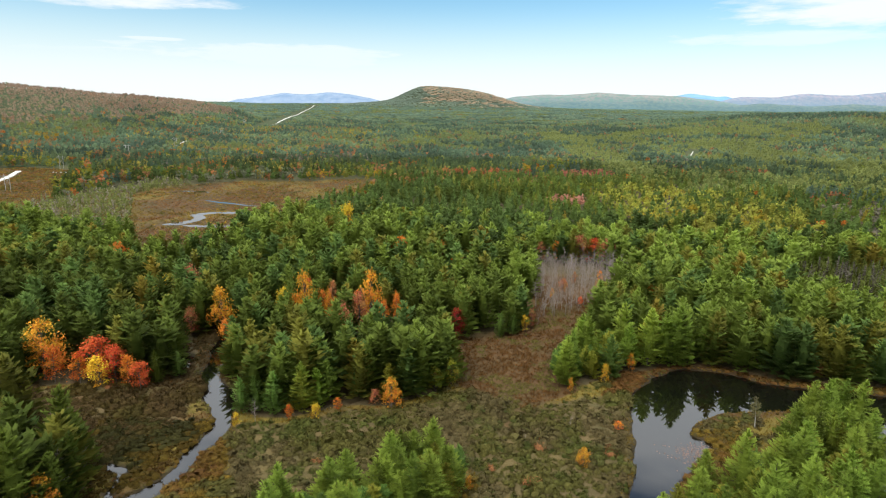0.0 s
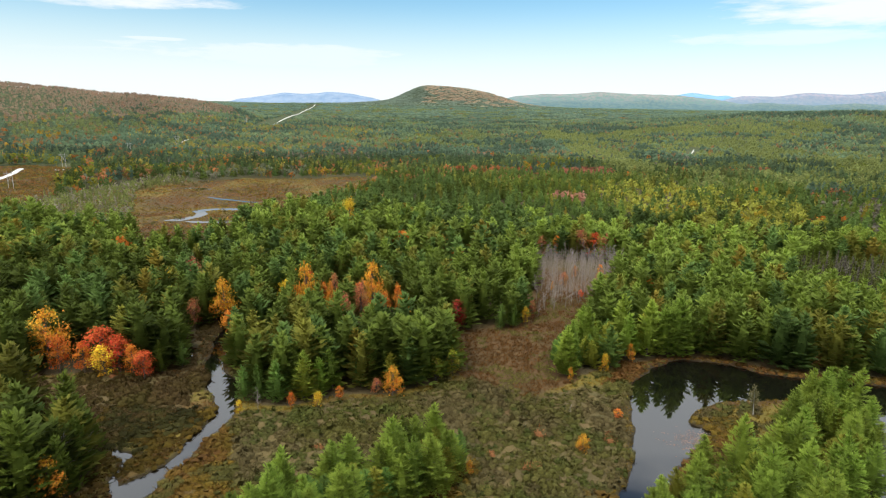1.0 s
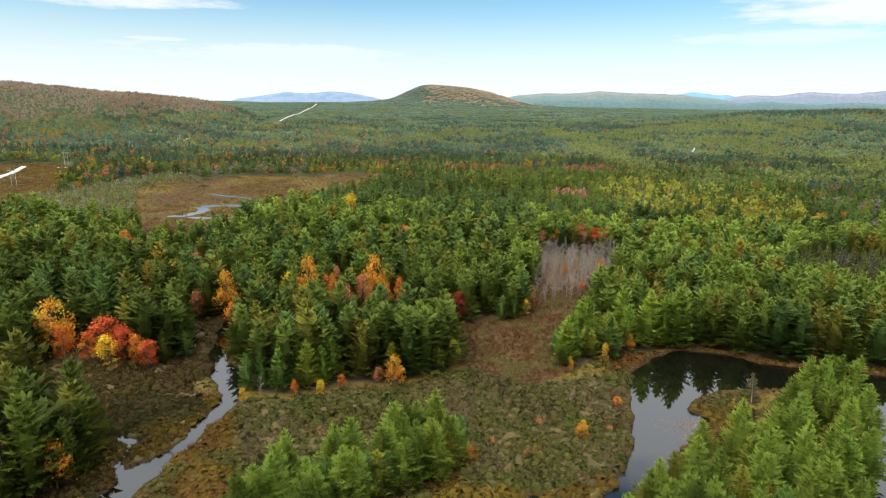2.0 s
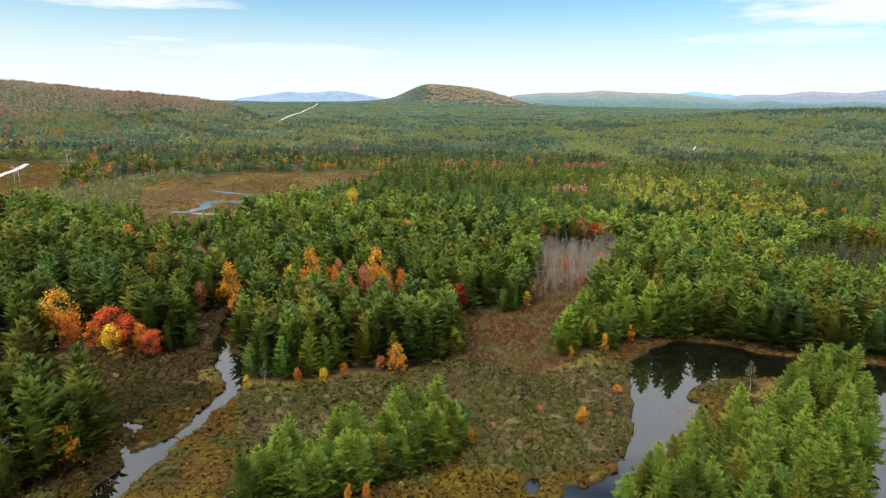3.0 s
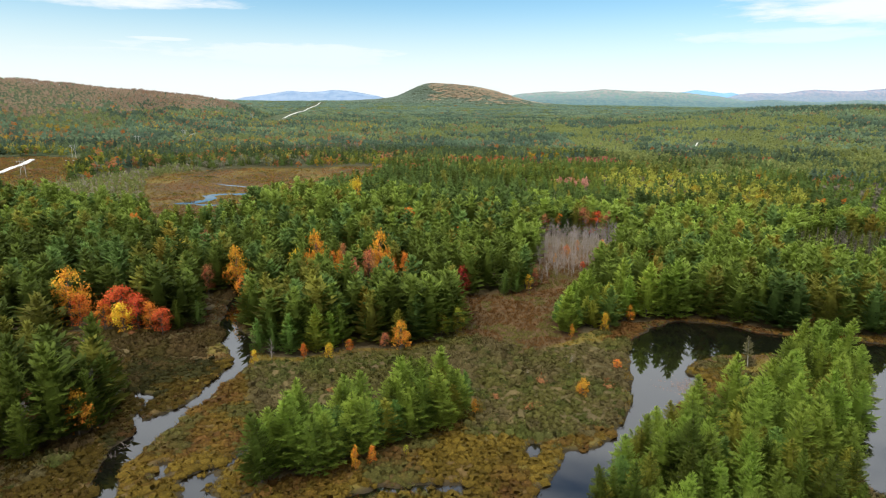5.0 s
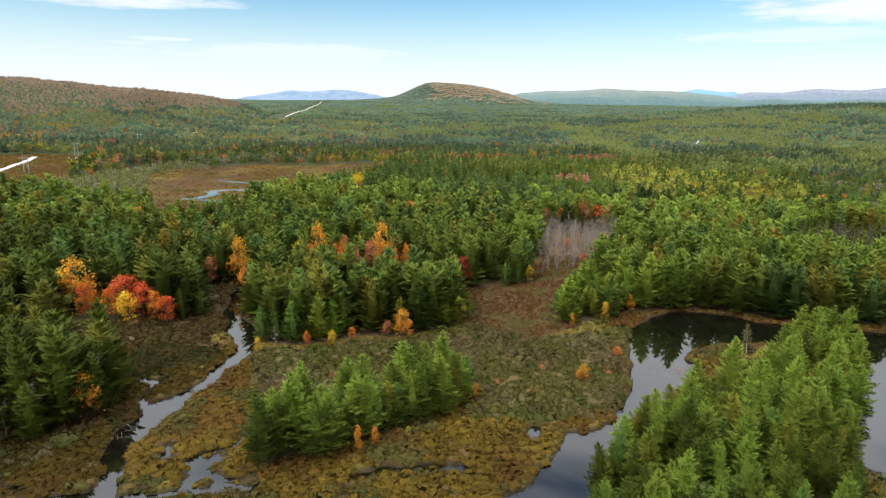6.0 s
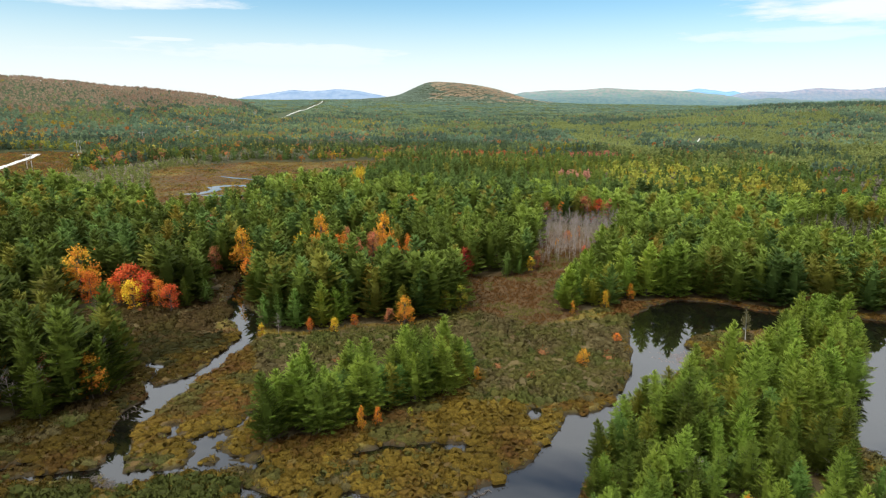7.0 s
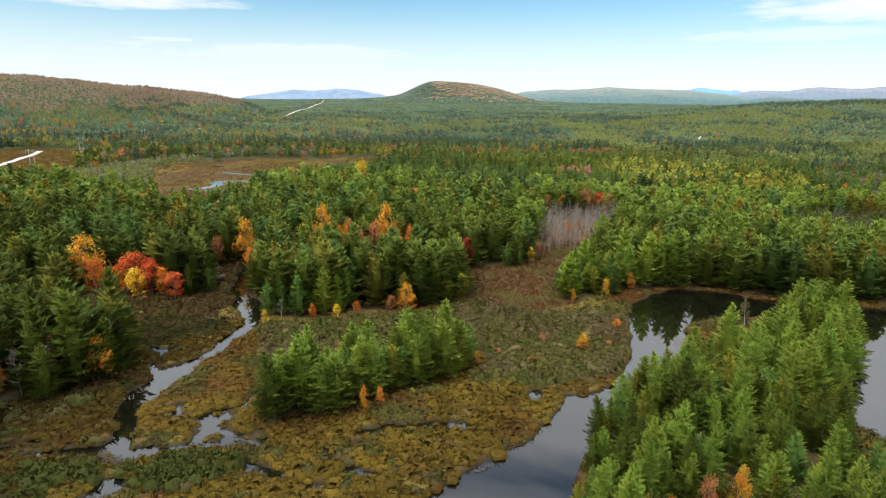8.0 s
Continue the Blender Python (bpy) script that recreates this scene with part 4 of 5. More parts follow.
rows = [fringe([(18, 62), (22, 74), (26, 83), (32, 96), (40, 106), (49, 116), (58, 128), (67, 138)], 3.6, 1.2, near_rng), fringe([(25, 60), (28, 74), (34, 86)], 3.8, 0.5, near_rng), fringe(PENINSULA[9:16], 4.6, 0.5, near_rng), fringe(CLUMP, 4.2, -1.0, near_rng),
        fringe([(-59, 158), (-53, 153), (-45, 152), (-30, 160), (-16, 161), (-2, 170), (3, 180), (0, 200), (-3, 210)], 5.2, -3.2, near_rng), fringe([(-59, 158), (-53, 153), (-45, 152), (-30, 160), (-16, 161), (-2, 170), (3, 180)], 5.6, -8.5, near_rng),
        fringe([(33, 182), (34, 170), (46, 179), (59, 187), (72, 191), (89, 192.5), (102, 185), (112, 182), (140, 178)], 5.4, -3.6, near_rng)]
rows.append(fringe(PENINSULA[10:17], 4.2, -3.6, np.random.RandomState(5)))
qx, qy = np.concatenate([qx] + [q[0] for q in rows]), np.concatenate([qy] + [q[1] for q in rows])
outside = ~inside(CLUMP, px_, py_) & ~inside(PENINSULA, px_, py_)
px_, py_ = np.concatenate([px_[outside], qx]), np.concatenate([py_[outside], qy])
keep = (wooded(px_, py_) | ((px_ > 14) & (px_ < 115) & (py_ < 156) & (away(PENINSULA, px_, py_) < np.where(px_ < 70, 7, 5)))) & (to_water(px_, py_) > 0.4) & (np.abs(px_) < 25 + 0.84 * (py_ + 20)) & ~inside(SPRUCES, px_, py_)
keep &= (np.hypot(px_[:, None] - AX, py_[:, None] - AY).min(1) > 2.6) & (np.hypot(px_ - 39.5, py_ - 56.5) > 9.5)
tall_ones = np.array([a[2] > 8 and 130 < a[1] < 262 for a in AUTUMN])
front_x, front_y = AX[tall_ones] * (1 - 5.5 / np.hypot(AX, AY + 10))[tall_ones], AY[tall_ones] - 5.5 * ((AY + 10) / np.hypot(AX, AY + 10))[tall_ones]
keep &= np.hypot(px_[:, None] - front_x, py_[:, None] - front_y).min(1) > 3.6
low_ones = np.array([a[1] < 130 or a[2] < 8.5 for a in AUTUMN])
front_x, front_y = AX[low_ones] * (1 - 3.5 / np.hypot(AX, AY + 10))[low_ones], AY[low_ones] - 3.5 * ((AY + 10) / np.hypot(AX, AY + 10))[low_ones]
keep &= np.hypot(px_[:, None] - front_x, py_[:, None] - front_y).min(1) > 2.8
keep &= (np.hypot(px_ - 2.5, py_ - 206) > 7) & (np.hypot(px_ - 2, py_ - 197) > 4)
px_, py_ = px_[keep], py_[keep]
rank = np.hypot(px_, py_ + 8) - 80.0 * inside(CLUMP, px_, py_) - 40.0 * ((px_ > 14) & (py_ < 160)) - 70.0 * ((px_ > 58) & (px_ < 118) & (py_ > 108) & (py_ < 160)) - 65.0 * ((px_ > -62) & (px_ < 8) & (py_ > 148) & (py_ < 176)) - 110.0 * ((px_ > 28) & (px_ < 145) & (py_ > 165) & (py_ < 200))
order = np.argsort(rank)
NEAR = 350
near_ids, mid_ids = order[:NEAR], order[NEAR:]
firsts = {}
CLEAR_PINES = [(-53, 156, 1.12, 1), (-48, 158, 1.1, 0), (-57, 163, 1.15, 1), (-41, 157, 1.05, 2), (-34, 163, 1.1, 0), (-26, 165, 1.05, 1), (-18, 166, 1.0, 3), (-9, 170, 1.0, 0),
               (39, 185, 0.9, 0), (44, 184, 1.1, 1), (48, 188, 1.15, 0), (35, 188, 0.72, 1), (40, 192, 1.1, 1), (52, 186, 1.05, 3),
               (19, 215, 1.0, 1), (24, 217, 0.92, 1), (86, 197, 1.05, 2), (36, 177, 0.62, 0), (41, 181, 0.85, 1), (-57, 155, 1.15, 1), (-88, 171, 0.8, 5), (-84, 176, 0.9, 1), (104, 203, 1.2, 0), (-81, 111, 1.15, 5), (-82, 117, 1.2, 5), (-85, 106, 1.15, 12), (-88, 99, 1.0, 5), (-92, 104, 1.1, 12), (-87, 124, 1.15, 12), (-37, 95, 1.02, 0), (-33, 99, 1.05, 2), (-36, 100, 1.08, 1), (-28, 103, 1.0, 0), (-12, 113, 1.0, 2), (-1, 120, 1.05, 0), (40, 94, 1.22, 0), (44, 97, 1.08, 2), (48, 100, 1.15, 0), (36, 89, 1.15, 3)]
spots = []
for n, i in enumerate(near_ids):
    on_clump = inside(CLUMP, px_[i:i + 1], py_[i:i + 1])[0]
    # western pines mostly take the darkest tone, in place of dimmer light there
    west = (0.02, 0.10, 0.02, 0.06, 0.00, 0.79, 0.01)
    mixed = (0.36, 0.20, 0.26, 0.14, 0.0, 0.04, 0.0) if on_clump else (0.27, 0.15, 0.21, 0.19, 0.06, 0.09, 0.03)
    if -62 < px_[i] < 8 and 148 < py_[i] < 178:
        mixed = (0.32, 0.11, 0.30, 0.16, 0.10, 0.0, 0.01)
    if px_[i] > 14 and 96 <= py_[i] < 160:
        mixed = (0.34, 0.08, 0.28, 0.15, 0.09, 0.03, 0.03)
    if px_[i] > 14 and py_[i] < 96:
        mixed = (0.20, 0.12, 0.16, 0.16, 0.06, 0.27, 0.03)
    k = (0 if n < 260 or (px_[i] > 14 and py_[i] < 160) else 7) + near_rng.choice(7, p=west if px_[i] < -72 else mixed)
    size = 0.84 + 0.36 * near_rng.rand()
    broad = 1.0
    if on_clump:
        size, broad = 0.95 + 0.13 * near_rng.rand() + 0.06 * float(step(-28, -36, px_[i])), 1.24
    if px_[i] > 14 and py_[i] < 160:
        size *= 0.76 + 0.24 * float(step(68, 96, py_[i])) - 0.04 * float(step(112, 130, py_[i]))
    if px_[i] > 14 and 90 < py_[i] < 160:
        size, broad = 1.07 * size, 1.16
    if px_[i] > 14 and py_[i] < 160 and not inside(PENINSULA, px_[i:i + 1], py_[i:i + 1])[0]:
        size *= 0.82
    if 30 < px_[i] < 135 and 165 < py_[i] < 210:
        size *= 1.22 if px_[i] > 46 else 0.9
    spots.append((px_[i], py_[i], size, k, broad))
for x, y, size, k, broad in spots + [(*p, 1.0) for p in CLEAR_PINES]:
    spot = pose(x, y, float(height_at(x, y)[0]) - 0.1, 3 * near_rng.normal(), 3 * near_rng.normal(), 360 * near_rng.rand()) @ Matrix.Diagonal((size * broad * (0.88 + 0.24 * near_rng.rand()), size * broad * (0.88 + 0.24 * near_rng.rand()), size, 1))
    if k in firsts:
        copy_thing(firsts[k], spot)
    else:
        tree = thing("white_pine", spot, PINE_LABELS[k % 7], "tree", "pines of the near wood")
        part("trunk", pine_meshes[k][0], BARK, tree, "grey-brown furrowed trunk")
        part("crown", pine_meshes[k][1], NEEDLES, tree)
        firsts[k] = tree

# leafless grey trees: a stand at the meadow's end, and single ones
bare_first = []
for k in range(4):
    bare_first.append(bare(np.random.RandomState(400 + k), 10.0, 26))
bare_meshes = [(soup("bare_trunk", w), soup("bare_branchwork", t)) for w, t in bare_first]
bx, by = scatter(34, 104, 232, 328, 4.4, rng)
keep = inside(GREY_STAND, bx, by)
bx, by = bx[keep], by[keep]
singles = [(-83, 113, 13), (-86, 116, 10), (-82, 122, 9), (-90, 102, 12), (-96, 96, 10), (-88, 112, 9), (-94, 108, 11), (40, 76, 8), (60, 62, 7), (-97, 194, 11), (-95, 101, 13), (-93, 131, 14), (-90, 127, 12), (-89, 112, 12), (-141, 176, 10), (35, 228, 6),
           (-52, 150, 5), (33, 150, 3.5), (20, 142, 3)]
bare_spots = [(x, y, 7.0 + 5.0 * rng.rand(), "bare grey tree in a thin leafless stand") for x, y in zip(bx, by)]
bare_spots += [(x, y, h, "single dead grey tree with bare twigs") for x, y, h in singles]
bare_things = {}
for n, (x, y, tall, label) in enumerate(bare_spots):
    k, size = n % 4, tall / 10.0
    spot = pose(x, y, float(height_at(x, y)[0]) - 0.1, 4 * rng.normal(), 4 * rng.normal(), 360 * rng.rand()) @ Matrix.Diagonal((size, size, size, 1))
    if (k, label) in bare_things:
        copy_thing(bare_things[k, label], spot)
        continue
    tree = thing("bare_tree", spot, label, "tree", "leafless trees")
    part("trunk", bare_meshes[k][0], GREY_WOOD, tree)
    part("branchwork", bare_meshes[k][1], GREY_WOOD, tree)
    bare_things[k, label] = tree

# the thin pine that leans on the shrubby point in the pond
wood, tris, shade = pine(np.random.RandomState(77), 10.0, 8, 5, 7, 0.42, 0.17, 0.8, 0.22, 0.6, 0.45, 0.0)
lean = thing("leaning_pine", pose(84, 153, float(height_at(84, 153)[0]) - 0.1, 0, -9, 40), "thin leaning pine with sparse grey-green crown on a shrubby point", "tree")
part("trunk", soup("leaning_trunk", wood), BIRCH, lean, "pale leaning trunk")
part("crown", soup("leaning_crown", tris, shade[:, None] * (0.5 * OLIVE + 0.5 * GREY)), NEEDLES, lean)
RIDGE_LINE = [(a, b) for a, b, c, d in RIDGE]


def species(x, y, r):
    """The colour of each tree, and whether it is a broadleaf, by its stand; haze and western dimming are mixed in."""
    n = len(x)
    u, v = r.rand(n), r.rand(n, 1)
    # greens dimmed towards the west as painted shade, and tuned by place elsewhere
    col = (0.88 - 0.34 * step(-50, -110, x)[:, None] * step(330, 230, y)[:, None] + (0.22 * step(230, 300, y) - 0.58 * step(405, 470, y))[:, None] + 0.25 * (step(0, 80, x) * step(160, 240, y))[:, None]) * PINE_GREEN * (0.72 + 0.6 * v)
    pickd = r.rand(n)
    col = np.where((pickd < 0.16)[:, None], BLUE_GREEN * (0.75 + 0.4 * v), col)
    col = np.where((pickd > 0.85)[:, None], OLIVE * (0.7 + 0.5 * v), col)
    far = np.hypot(x, y)
    dark = (value_noise(x, y, 110, 3) > 0.58) & (far > 300)
    col = np.where((dark & (u < 0.75))[:, None], np.where((far < 650)[:, None], 1.05 * DARK_GREEN, 1.25 * SHADY) * (0.8 + 0.5 * v), col)
    # the nearer western trees get the same painted dimming once more
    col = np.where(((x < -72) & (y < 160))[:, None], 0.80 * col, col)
    col = np.where((pickd > 0.975)[:, None], (0.5 * GOLDEN + 0.4 * OLIVE) * (0.7 + 0.4 * v), col)
    field, field2 = value_noise(x, y + 300, 170, 3), value_noise(x + 500, y, 75, 3)
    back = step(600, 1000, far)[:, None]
    tone = HAZY_SPRUCE * (1 - step(0.40, 0.62, field))[:, None] + FADED * step(0.40, 0.62, field)[:, None]
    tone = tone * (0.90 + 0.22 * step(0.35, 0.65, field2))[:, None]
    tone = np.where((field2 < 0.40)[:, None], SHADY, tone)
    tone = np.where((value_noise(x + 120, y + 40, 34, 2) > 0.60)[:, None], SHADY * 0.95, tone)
    # distance haze painted into the tree colour, growing from 1400 m
    haze_share = 0.6 * step(1400, 3600, far)[:, None]
    tone = tone * (1 - haze_share) + haze_share * np.array((0.148, 0.215, 0.165))
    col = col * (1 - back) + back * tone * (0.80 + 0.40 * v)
    leafy = np.zeros(n, bool)

    def stand(where, chance, tone):
        nonlocal col, leafy
        hit = where & (r.rand(n) < chance)
        swing = np.where(far < 1000, 0.5, 0.2)[:, None]
        col = np.where(hit[:, None], tone * (1 - swing / 2 + swing * r.rand(n, 1)), col)
        leafy |= hit

    patch = value_noise(x + 900, y, 95, 3)
    tint = value_noise(x, y + 700, 60, 2)
    open_wood = (far > 470) & ~((np.abs(x + 60) < 130) & (y < 520))
    near_open, deep = open_wood & (far < 1000), open_wood & (far >= 1000)
    near_open &= ~((x > -70) & (x < 128) & (y < 690))
    stand(near_open & (patch > 0.58), 0.4, 0.2 * LIME + 0.5 * PINE_GREEN)
    stand(near_open & (patch > 0.66) & (tint > 0.5), 0.15, YELLOW * 0.55)
    stand(near_open & (patch < 0.42) & (tint > 0.60), 0.30, RUST * 0.8)
    stand(near_open & (tint > 0.72), 0.2, ORANGE * 0.6)
    stand(near_open & (patch < 0.34), 0.3, GREY * 0.8)
    grain = value_noise(x + 40, y + 11, 26, 2)
    stand(deep & (patch + 0.5 * (grain - 0.5) > 0.60), 0.95, 0.25 * LIME * 0.7 + 0.75 * FADED)
    stand(deep & (tint > 0.74) & (grain > 0.5), 0.6, 0.35 * RUST + 0.65 * FADED)
    stand(deep & (tint > 0.80), 0.15, ORANGE * 0.4 + FADED * 0.5)
    stand((far > 250) & (far < 430), 0.010, ORANGE * 0.8)
    mottled = value_noise(x + 333, y + 77, 52, 2)
    west = (x < -170) & (far > 600) & (far < 1650)
    stand(west & (mottled > 0.58), 0.30, 0.26 * YELLOW + 0.25 * LIME + 0.35 * FADED)
    stand(west & (mottled < 0.38), 0.22, 0.5 * RUST + 0.08 * ORANGE + 0.3 * FADED)
    stand(west, 0.02, 0.45 * ORANGE + 0.2 * RUST)
    inner = (x > -170) & (far > 600) & (far < 1500)
    stand(inner & (mottled > 0.60), 0.30, 0.45 * LIME + 0.4 * FADED)
    stand(inner & (mottled < 0.36), 0.18, 0.6 * RUST + 0.2 * FADED)
    stand((far > 1000) & (far < 2400), 0.05, 0.5 * RUST + 0.4 * FADED)
    yellow_wood = inside([(128, 430), (165, 372), (250, 400), (300, 540), (250, 610), (170, 640), (135, 560)], x, y)
    stand(yellow_wood & (field2 > 0.36), 0.68, 0.75 * LIME + 0.25 * FADED)
    stand(yellow_wood & (field2 > 0.52), 0.10, 0.3 * YELLOW + 0.4 * LIME)
    bog_rim = (away(FAR_BOG, x, y) < 55) & (y > 430)
    stand(bog_rim & (x < -160), 0.45, 0.5 * GREY + 0.5 * FADED)
    stand(bog_rim, 0.07, RUST)
    stand((away(CLEARING, x, y) < 40) & (tint > 0.5), 0.28, ORANGE * 0.6)
    stand((away(CLEARING, x, y) < 60), 0.25, LIME * 0.6)
    stand((away([(-560, 760), (-330, 690), (-150, 770), (90, 700), (160, 715)], x, y, False) < 26) & (tint > 0.50), 0.24, 0.7 * RUST + 0.2 * FADED)
    ridge = (away(RIDGE_LINE, x, y, False) < 520) & (far > 1000) & (rise(x, y) > 18)
    high = step(25, 75, rise(x, y) + 30 * (patch - 0.5))
    stand(ridge & (high + 0.9 * (grain - 0.5) > 0.5), 0.94, np.array((0.255, 0.186, 0.125)))
    stand(ridge & (tint > 0.60), 0.3 * high, np.array((0.29, 0.172, 0.105)))
    # the round hill's greens and tans, paled by haze put into the colour
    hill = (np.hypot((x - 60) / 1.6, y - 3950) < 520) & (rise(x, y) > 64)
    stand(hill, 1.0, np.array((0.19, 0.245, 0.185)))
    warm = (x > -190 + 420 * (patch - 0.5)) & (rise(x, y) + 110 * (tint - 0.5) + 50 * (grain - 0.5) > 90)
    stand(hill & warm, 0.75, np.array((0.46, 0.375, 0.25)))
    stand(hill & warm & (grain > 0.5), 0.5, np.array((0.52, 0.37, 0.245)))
    east = (x > 200) & (y > 600) & (y < 1500) & (x < 900)
    stand(east & (patch + 0.5 * (grain - 0.5) > 0.46), 0.95, 0.35 * LIME * 0.8 + 0.65 * FADED)
    for sx, sy, wide, tone in ((-349, 508, 15, 0.8 * ORANGE), (-304, 698, 13, 0.8 * RUST), (-279, 738, 12, ORANGE * 0.8), (-319, 572, 11, RUST), (-417, 915, 16, 0.7 * ORANGE),
                               (-644, 880, 34, 0.6 * YELLOW), (-676, 1030, 38, 0.5 * YELLOW), (-590, 800, 26, 0.6 * LIME)):
        stand(np.hypot(x - sx, y - sy) < wide, 0.65 if wide < 20 else 0.22, tone)
    stand(np.hypot(x - 98, y - 522) < 20, 0.9, PINK)
    stand(np.hypot((x - 157) / 1.2, y - 728) < 28, 0.9, 0.22 * RED + 0.5 * PINK)
    stand(np.hypot((x - 45) / 2.6, y - 742) < 20, 0.85, 0.25 * RED + 0.6 * RUST)
    stand(np.hypot(x - 108, y - 800) < 16, 0.6, YELLOW * 0.6)
    return col, leafy


def forest(name, label, models, leaf_models, x, y, scale, mat, r, calm=0.0, centre=0.45, lift=0.28):
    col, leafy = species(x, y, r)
    z = height_at(x, y) - 0.2
    stands = value_noise(x + 250, y + 80, 80, 3)
    scale = scale * np.where(np.hypot(x, y) > 420, 0.72 + 0.62 * stands, 0.90 + 0.2 * stands)
    col = np.where((np.hypot(x, y) > 420)[:, None], col * (1.10 - 0.20 * step(0.35, 0.65, stands))[:, None], col)
    heaps = []
    for models_, ids in ((models, np.nonzero(~leafy)[0]), (leaf_models, np.nonzero(leafy)[0])):
        if len(ids):
            heaps.append(plant(models_, x[ids], y[ids], z[ids], scale[ids], 6.283 * r.rand(len(ids)), col[ids], r, 0.10, centre, calm, lift))
    ob = new(name, soup(name, np.concatenate([h[0] for h in heaps]), np.concatenate([h[1] for h in heaps]), np.concatenate([h[2] for h in heaps])))
    ob.data.materials.append(mat)
    return tagged(ob, label, "forest", kind="stuff")


mid_pines, mid_leafy, back_pines, back_leafy, far_pines, far_leafy, tiny_pines, tiny_leafy, spruces, thin_leafy = [], [], [], [], [], [], [], [], [], []
for k in range(6):
    r = np.random.RandomState(200 + k)
    mid_pines.append(pine(r, 16.5, 11, 7, 10, 0.05, 0.32 + 0.06 * r.rand(), 1.05, 0.42, 0.58, 0.34, 0.52, False)[1:])
    mid_leafy.append(broadleaf(r, 11.0, 18, 16, 0.9)[1:])
    back_pines.append(pine(r, 15.5, 9, 7, 6, 0.05, 0.33 + 0.06 * r.rand(), 1.35, 0.46, 0.54, 0.34, 0.56, False)[1:])
    back_leafy.append(broadleaf(r, 11.0, 16, 12, 1.1)[1:])
    t, s = pine(r, 13.0, 5, 5, 1, 0.15, 0.25, 2.4, 0.32, 0.7, 0.3, 0.0, False)[1:]
    d, e = far_tree(r, 10.5, 3.3, 5)
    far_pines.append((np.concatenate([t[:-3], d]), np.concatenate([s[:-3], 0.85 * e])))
    far_leafy.append(broadleaf(r, 10.0, 10, 6, 1.45)[1:])
    thin_leafy.append(broadleaf(r, 7.0, 8, 7, 0.85, 0.2, 0.26)[1:])
    tiny_pines.append(far_tree(r, 9.0, 3.3, 4))
    tiny_leafy.append(round_tree(r, 7.5, 2.9))
    spruces.append(pine(r, 10.0, 10, 4, 1, 0.05, 0.15, 1.3, 0.3, 0.8, 0.3, 0.3, False)[1:])
hills_pines = [(t * (3.0, 3.0, 0.75), s) for t, s in tiny_pines]
hills_leafy = [(t * (3.3, 3.3, 0.8), s) for t, s in tiny_leafy]

forest("pine_wood", "dense green pine wood with a few coloured crowns", mid_pines, mid_leafy, px_[mid_ids], py_[mid_ids],
       0.86 + 0.44 * rng.rand(len(mid_ids)), WOODS, rng, 0.0, 0.56, 0.12)
ax, ay = scatter(150, 250, 236, 316, 3.3, rng)
keep = inside(SPRUCES, ax, ay)
ax, ay = ax[keep], ay[keep]
sz = height_at(ax, ay) - 0.1
tone = np.where(rng.rand(len(ax), 1) < 0.35, GREY * 0.7, 0.5 * DARK_GREEN + 0.5 * OLIVE * 0.7) * (0.7 + 0.6 * rng.rand(len(ax), 1))
t_, c_, n_ = plant(spruces, ax, ay, sz, 0.75 + 0.5 * rng.rand(len(ax)), 6.283 * rng.rand(len(ax)), tone, rng)
swamp = tagged(new("spruce_swamp", soup("spruce_swamp", t_, c_, n_)), "crowded thin dark spruces with grey dead tops", "forest", kind="stuff")
swamp.data.materials.append(WOODS)
ax, ay = scatter(-350, -195, 370, 645, 4.0, rng)
keep = inside(THICKET, ax, ay)
ax, ay = ax[keep], ay[keep]
tone = np.where(rng.rand(len(ax), 1) < 0.30, GREY * 1.2, 0.55 * FADED + 0.5 * OLIVE) * (0.8 + 0.5 * rng.rand(len(ax), 1))
t_, c_, n_ = plant(thin_leafy[:4] + spruces[:1], ax, ay, height_at(ax, ay) - 0.1, 0.5 + 0.5 * rng.rand(len(ax)), 6.283 * rng.rand(len(ax)), tone, rng)
thicket = tagged(new("sapling_thicket", soup("sapling_thicket", t_, c_, n_)), "thicket of grey-green saplings beside the far bog", "forest", kind="stuff")
thicket.data.materials.append(WOODS)
ax, ay = scatter(-420, 420, 262, 425, 8.3, rng, 1.1)
keep = wooded(ax, ay) & (np.abs(ax) < 25 + 0.80 * (ay + 20)) & (to_water(ax, ay) > 1.5) & ~inside(SPRUCES, ax, ay) & ~inside(GREY_STAND, ax, ay)
keep &= np.hypot(ax[:, None] - AX, ay[:, None] - AY).min(1) > 3.0
ax, ay = ax[keep], ay[keep]
forest("hill_wood", "rolling green pine wood on a low knoll", back_pines, back_leafy, ax, ay, (0.86 + 0.45 * rng.rand(len(ax))) * np.where((ax > 60) & (ay > 350), 0.78, 1.0) * np.where((ax < -0.37 * ay) & (ax > -0.54 * ay), 0.74, 1.0), WOODS, rng, 0.0, 0.56, 0.12)
ax, ay = scatter(-800, 800, 425, 900, 7.2, rng, 1.5)
keep = wooded(ax, ay) & (np.abs(ax) < 20 + 0.78 * (ay + 20))
ax, ay = ax[keep], ay[keep]
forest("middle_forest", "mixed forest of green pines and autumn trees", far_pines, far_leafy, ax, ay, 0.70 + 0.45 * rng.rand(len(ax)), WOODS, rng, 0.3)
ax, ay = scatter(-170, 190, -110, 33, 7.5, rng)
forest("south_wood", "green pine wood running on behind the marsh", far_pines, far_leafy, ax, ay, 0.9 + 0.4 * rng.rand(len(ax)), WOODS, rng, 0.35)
ax, ay = scatter(-1700, 1700, 900, 2000, 7.2, rng, 1.7)
keep = wooded(ax, ay) & (np.abs(ax) < 20 + 0.78 * (ay + 20))
ax, ay = ax[keep], ay[keep]
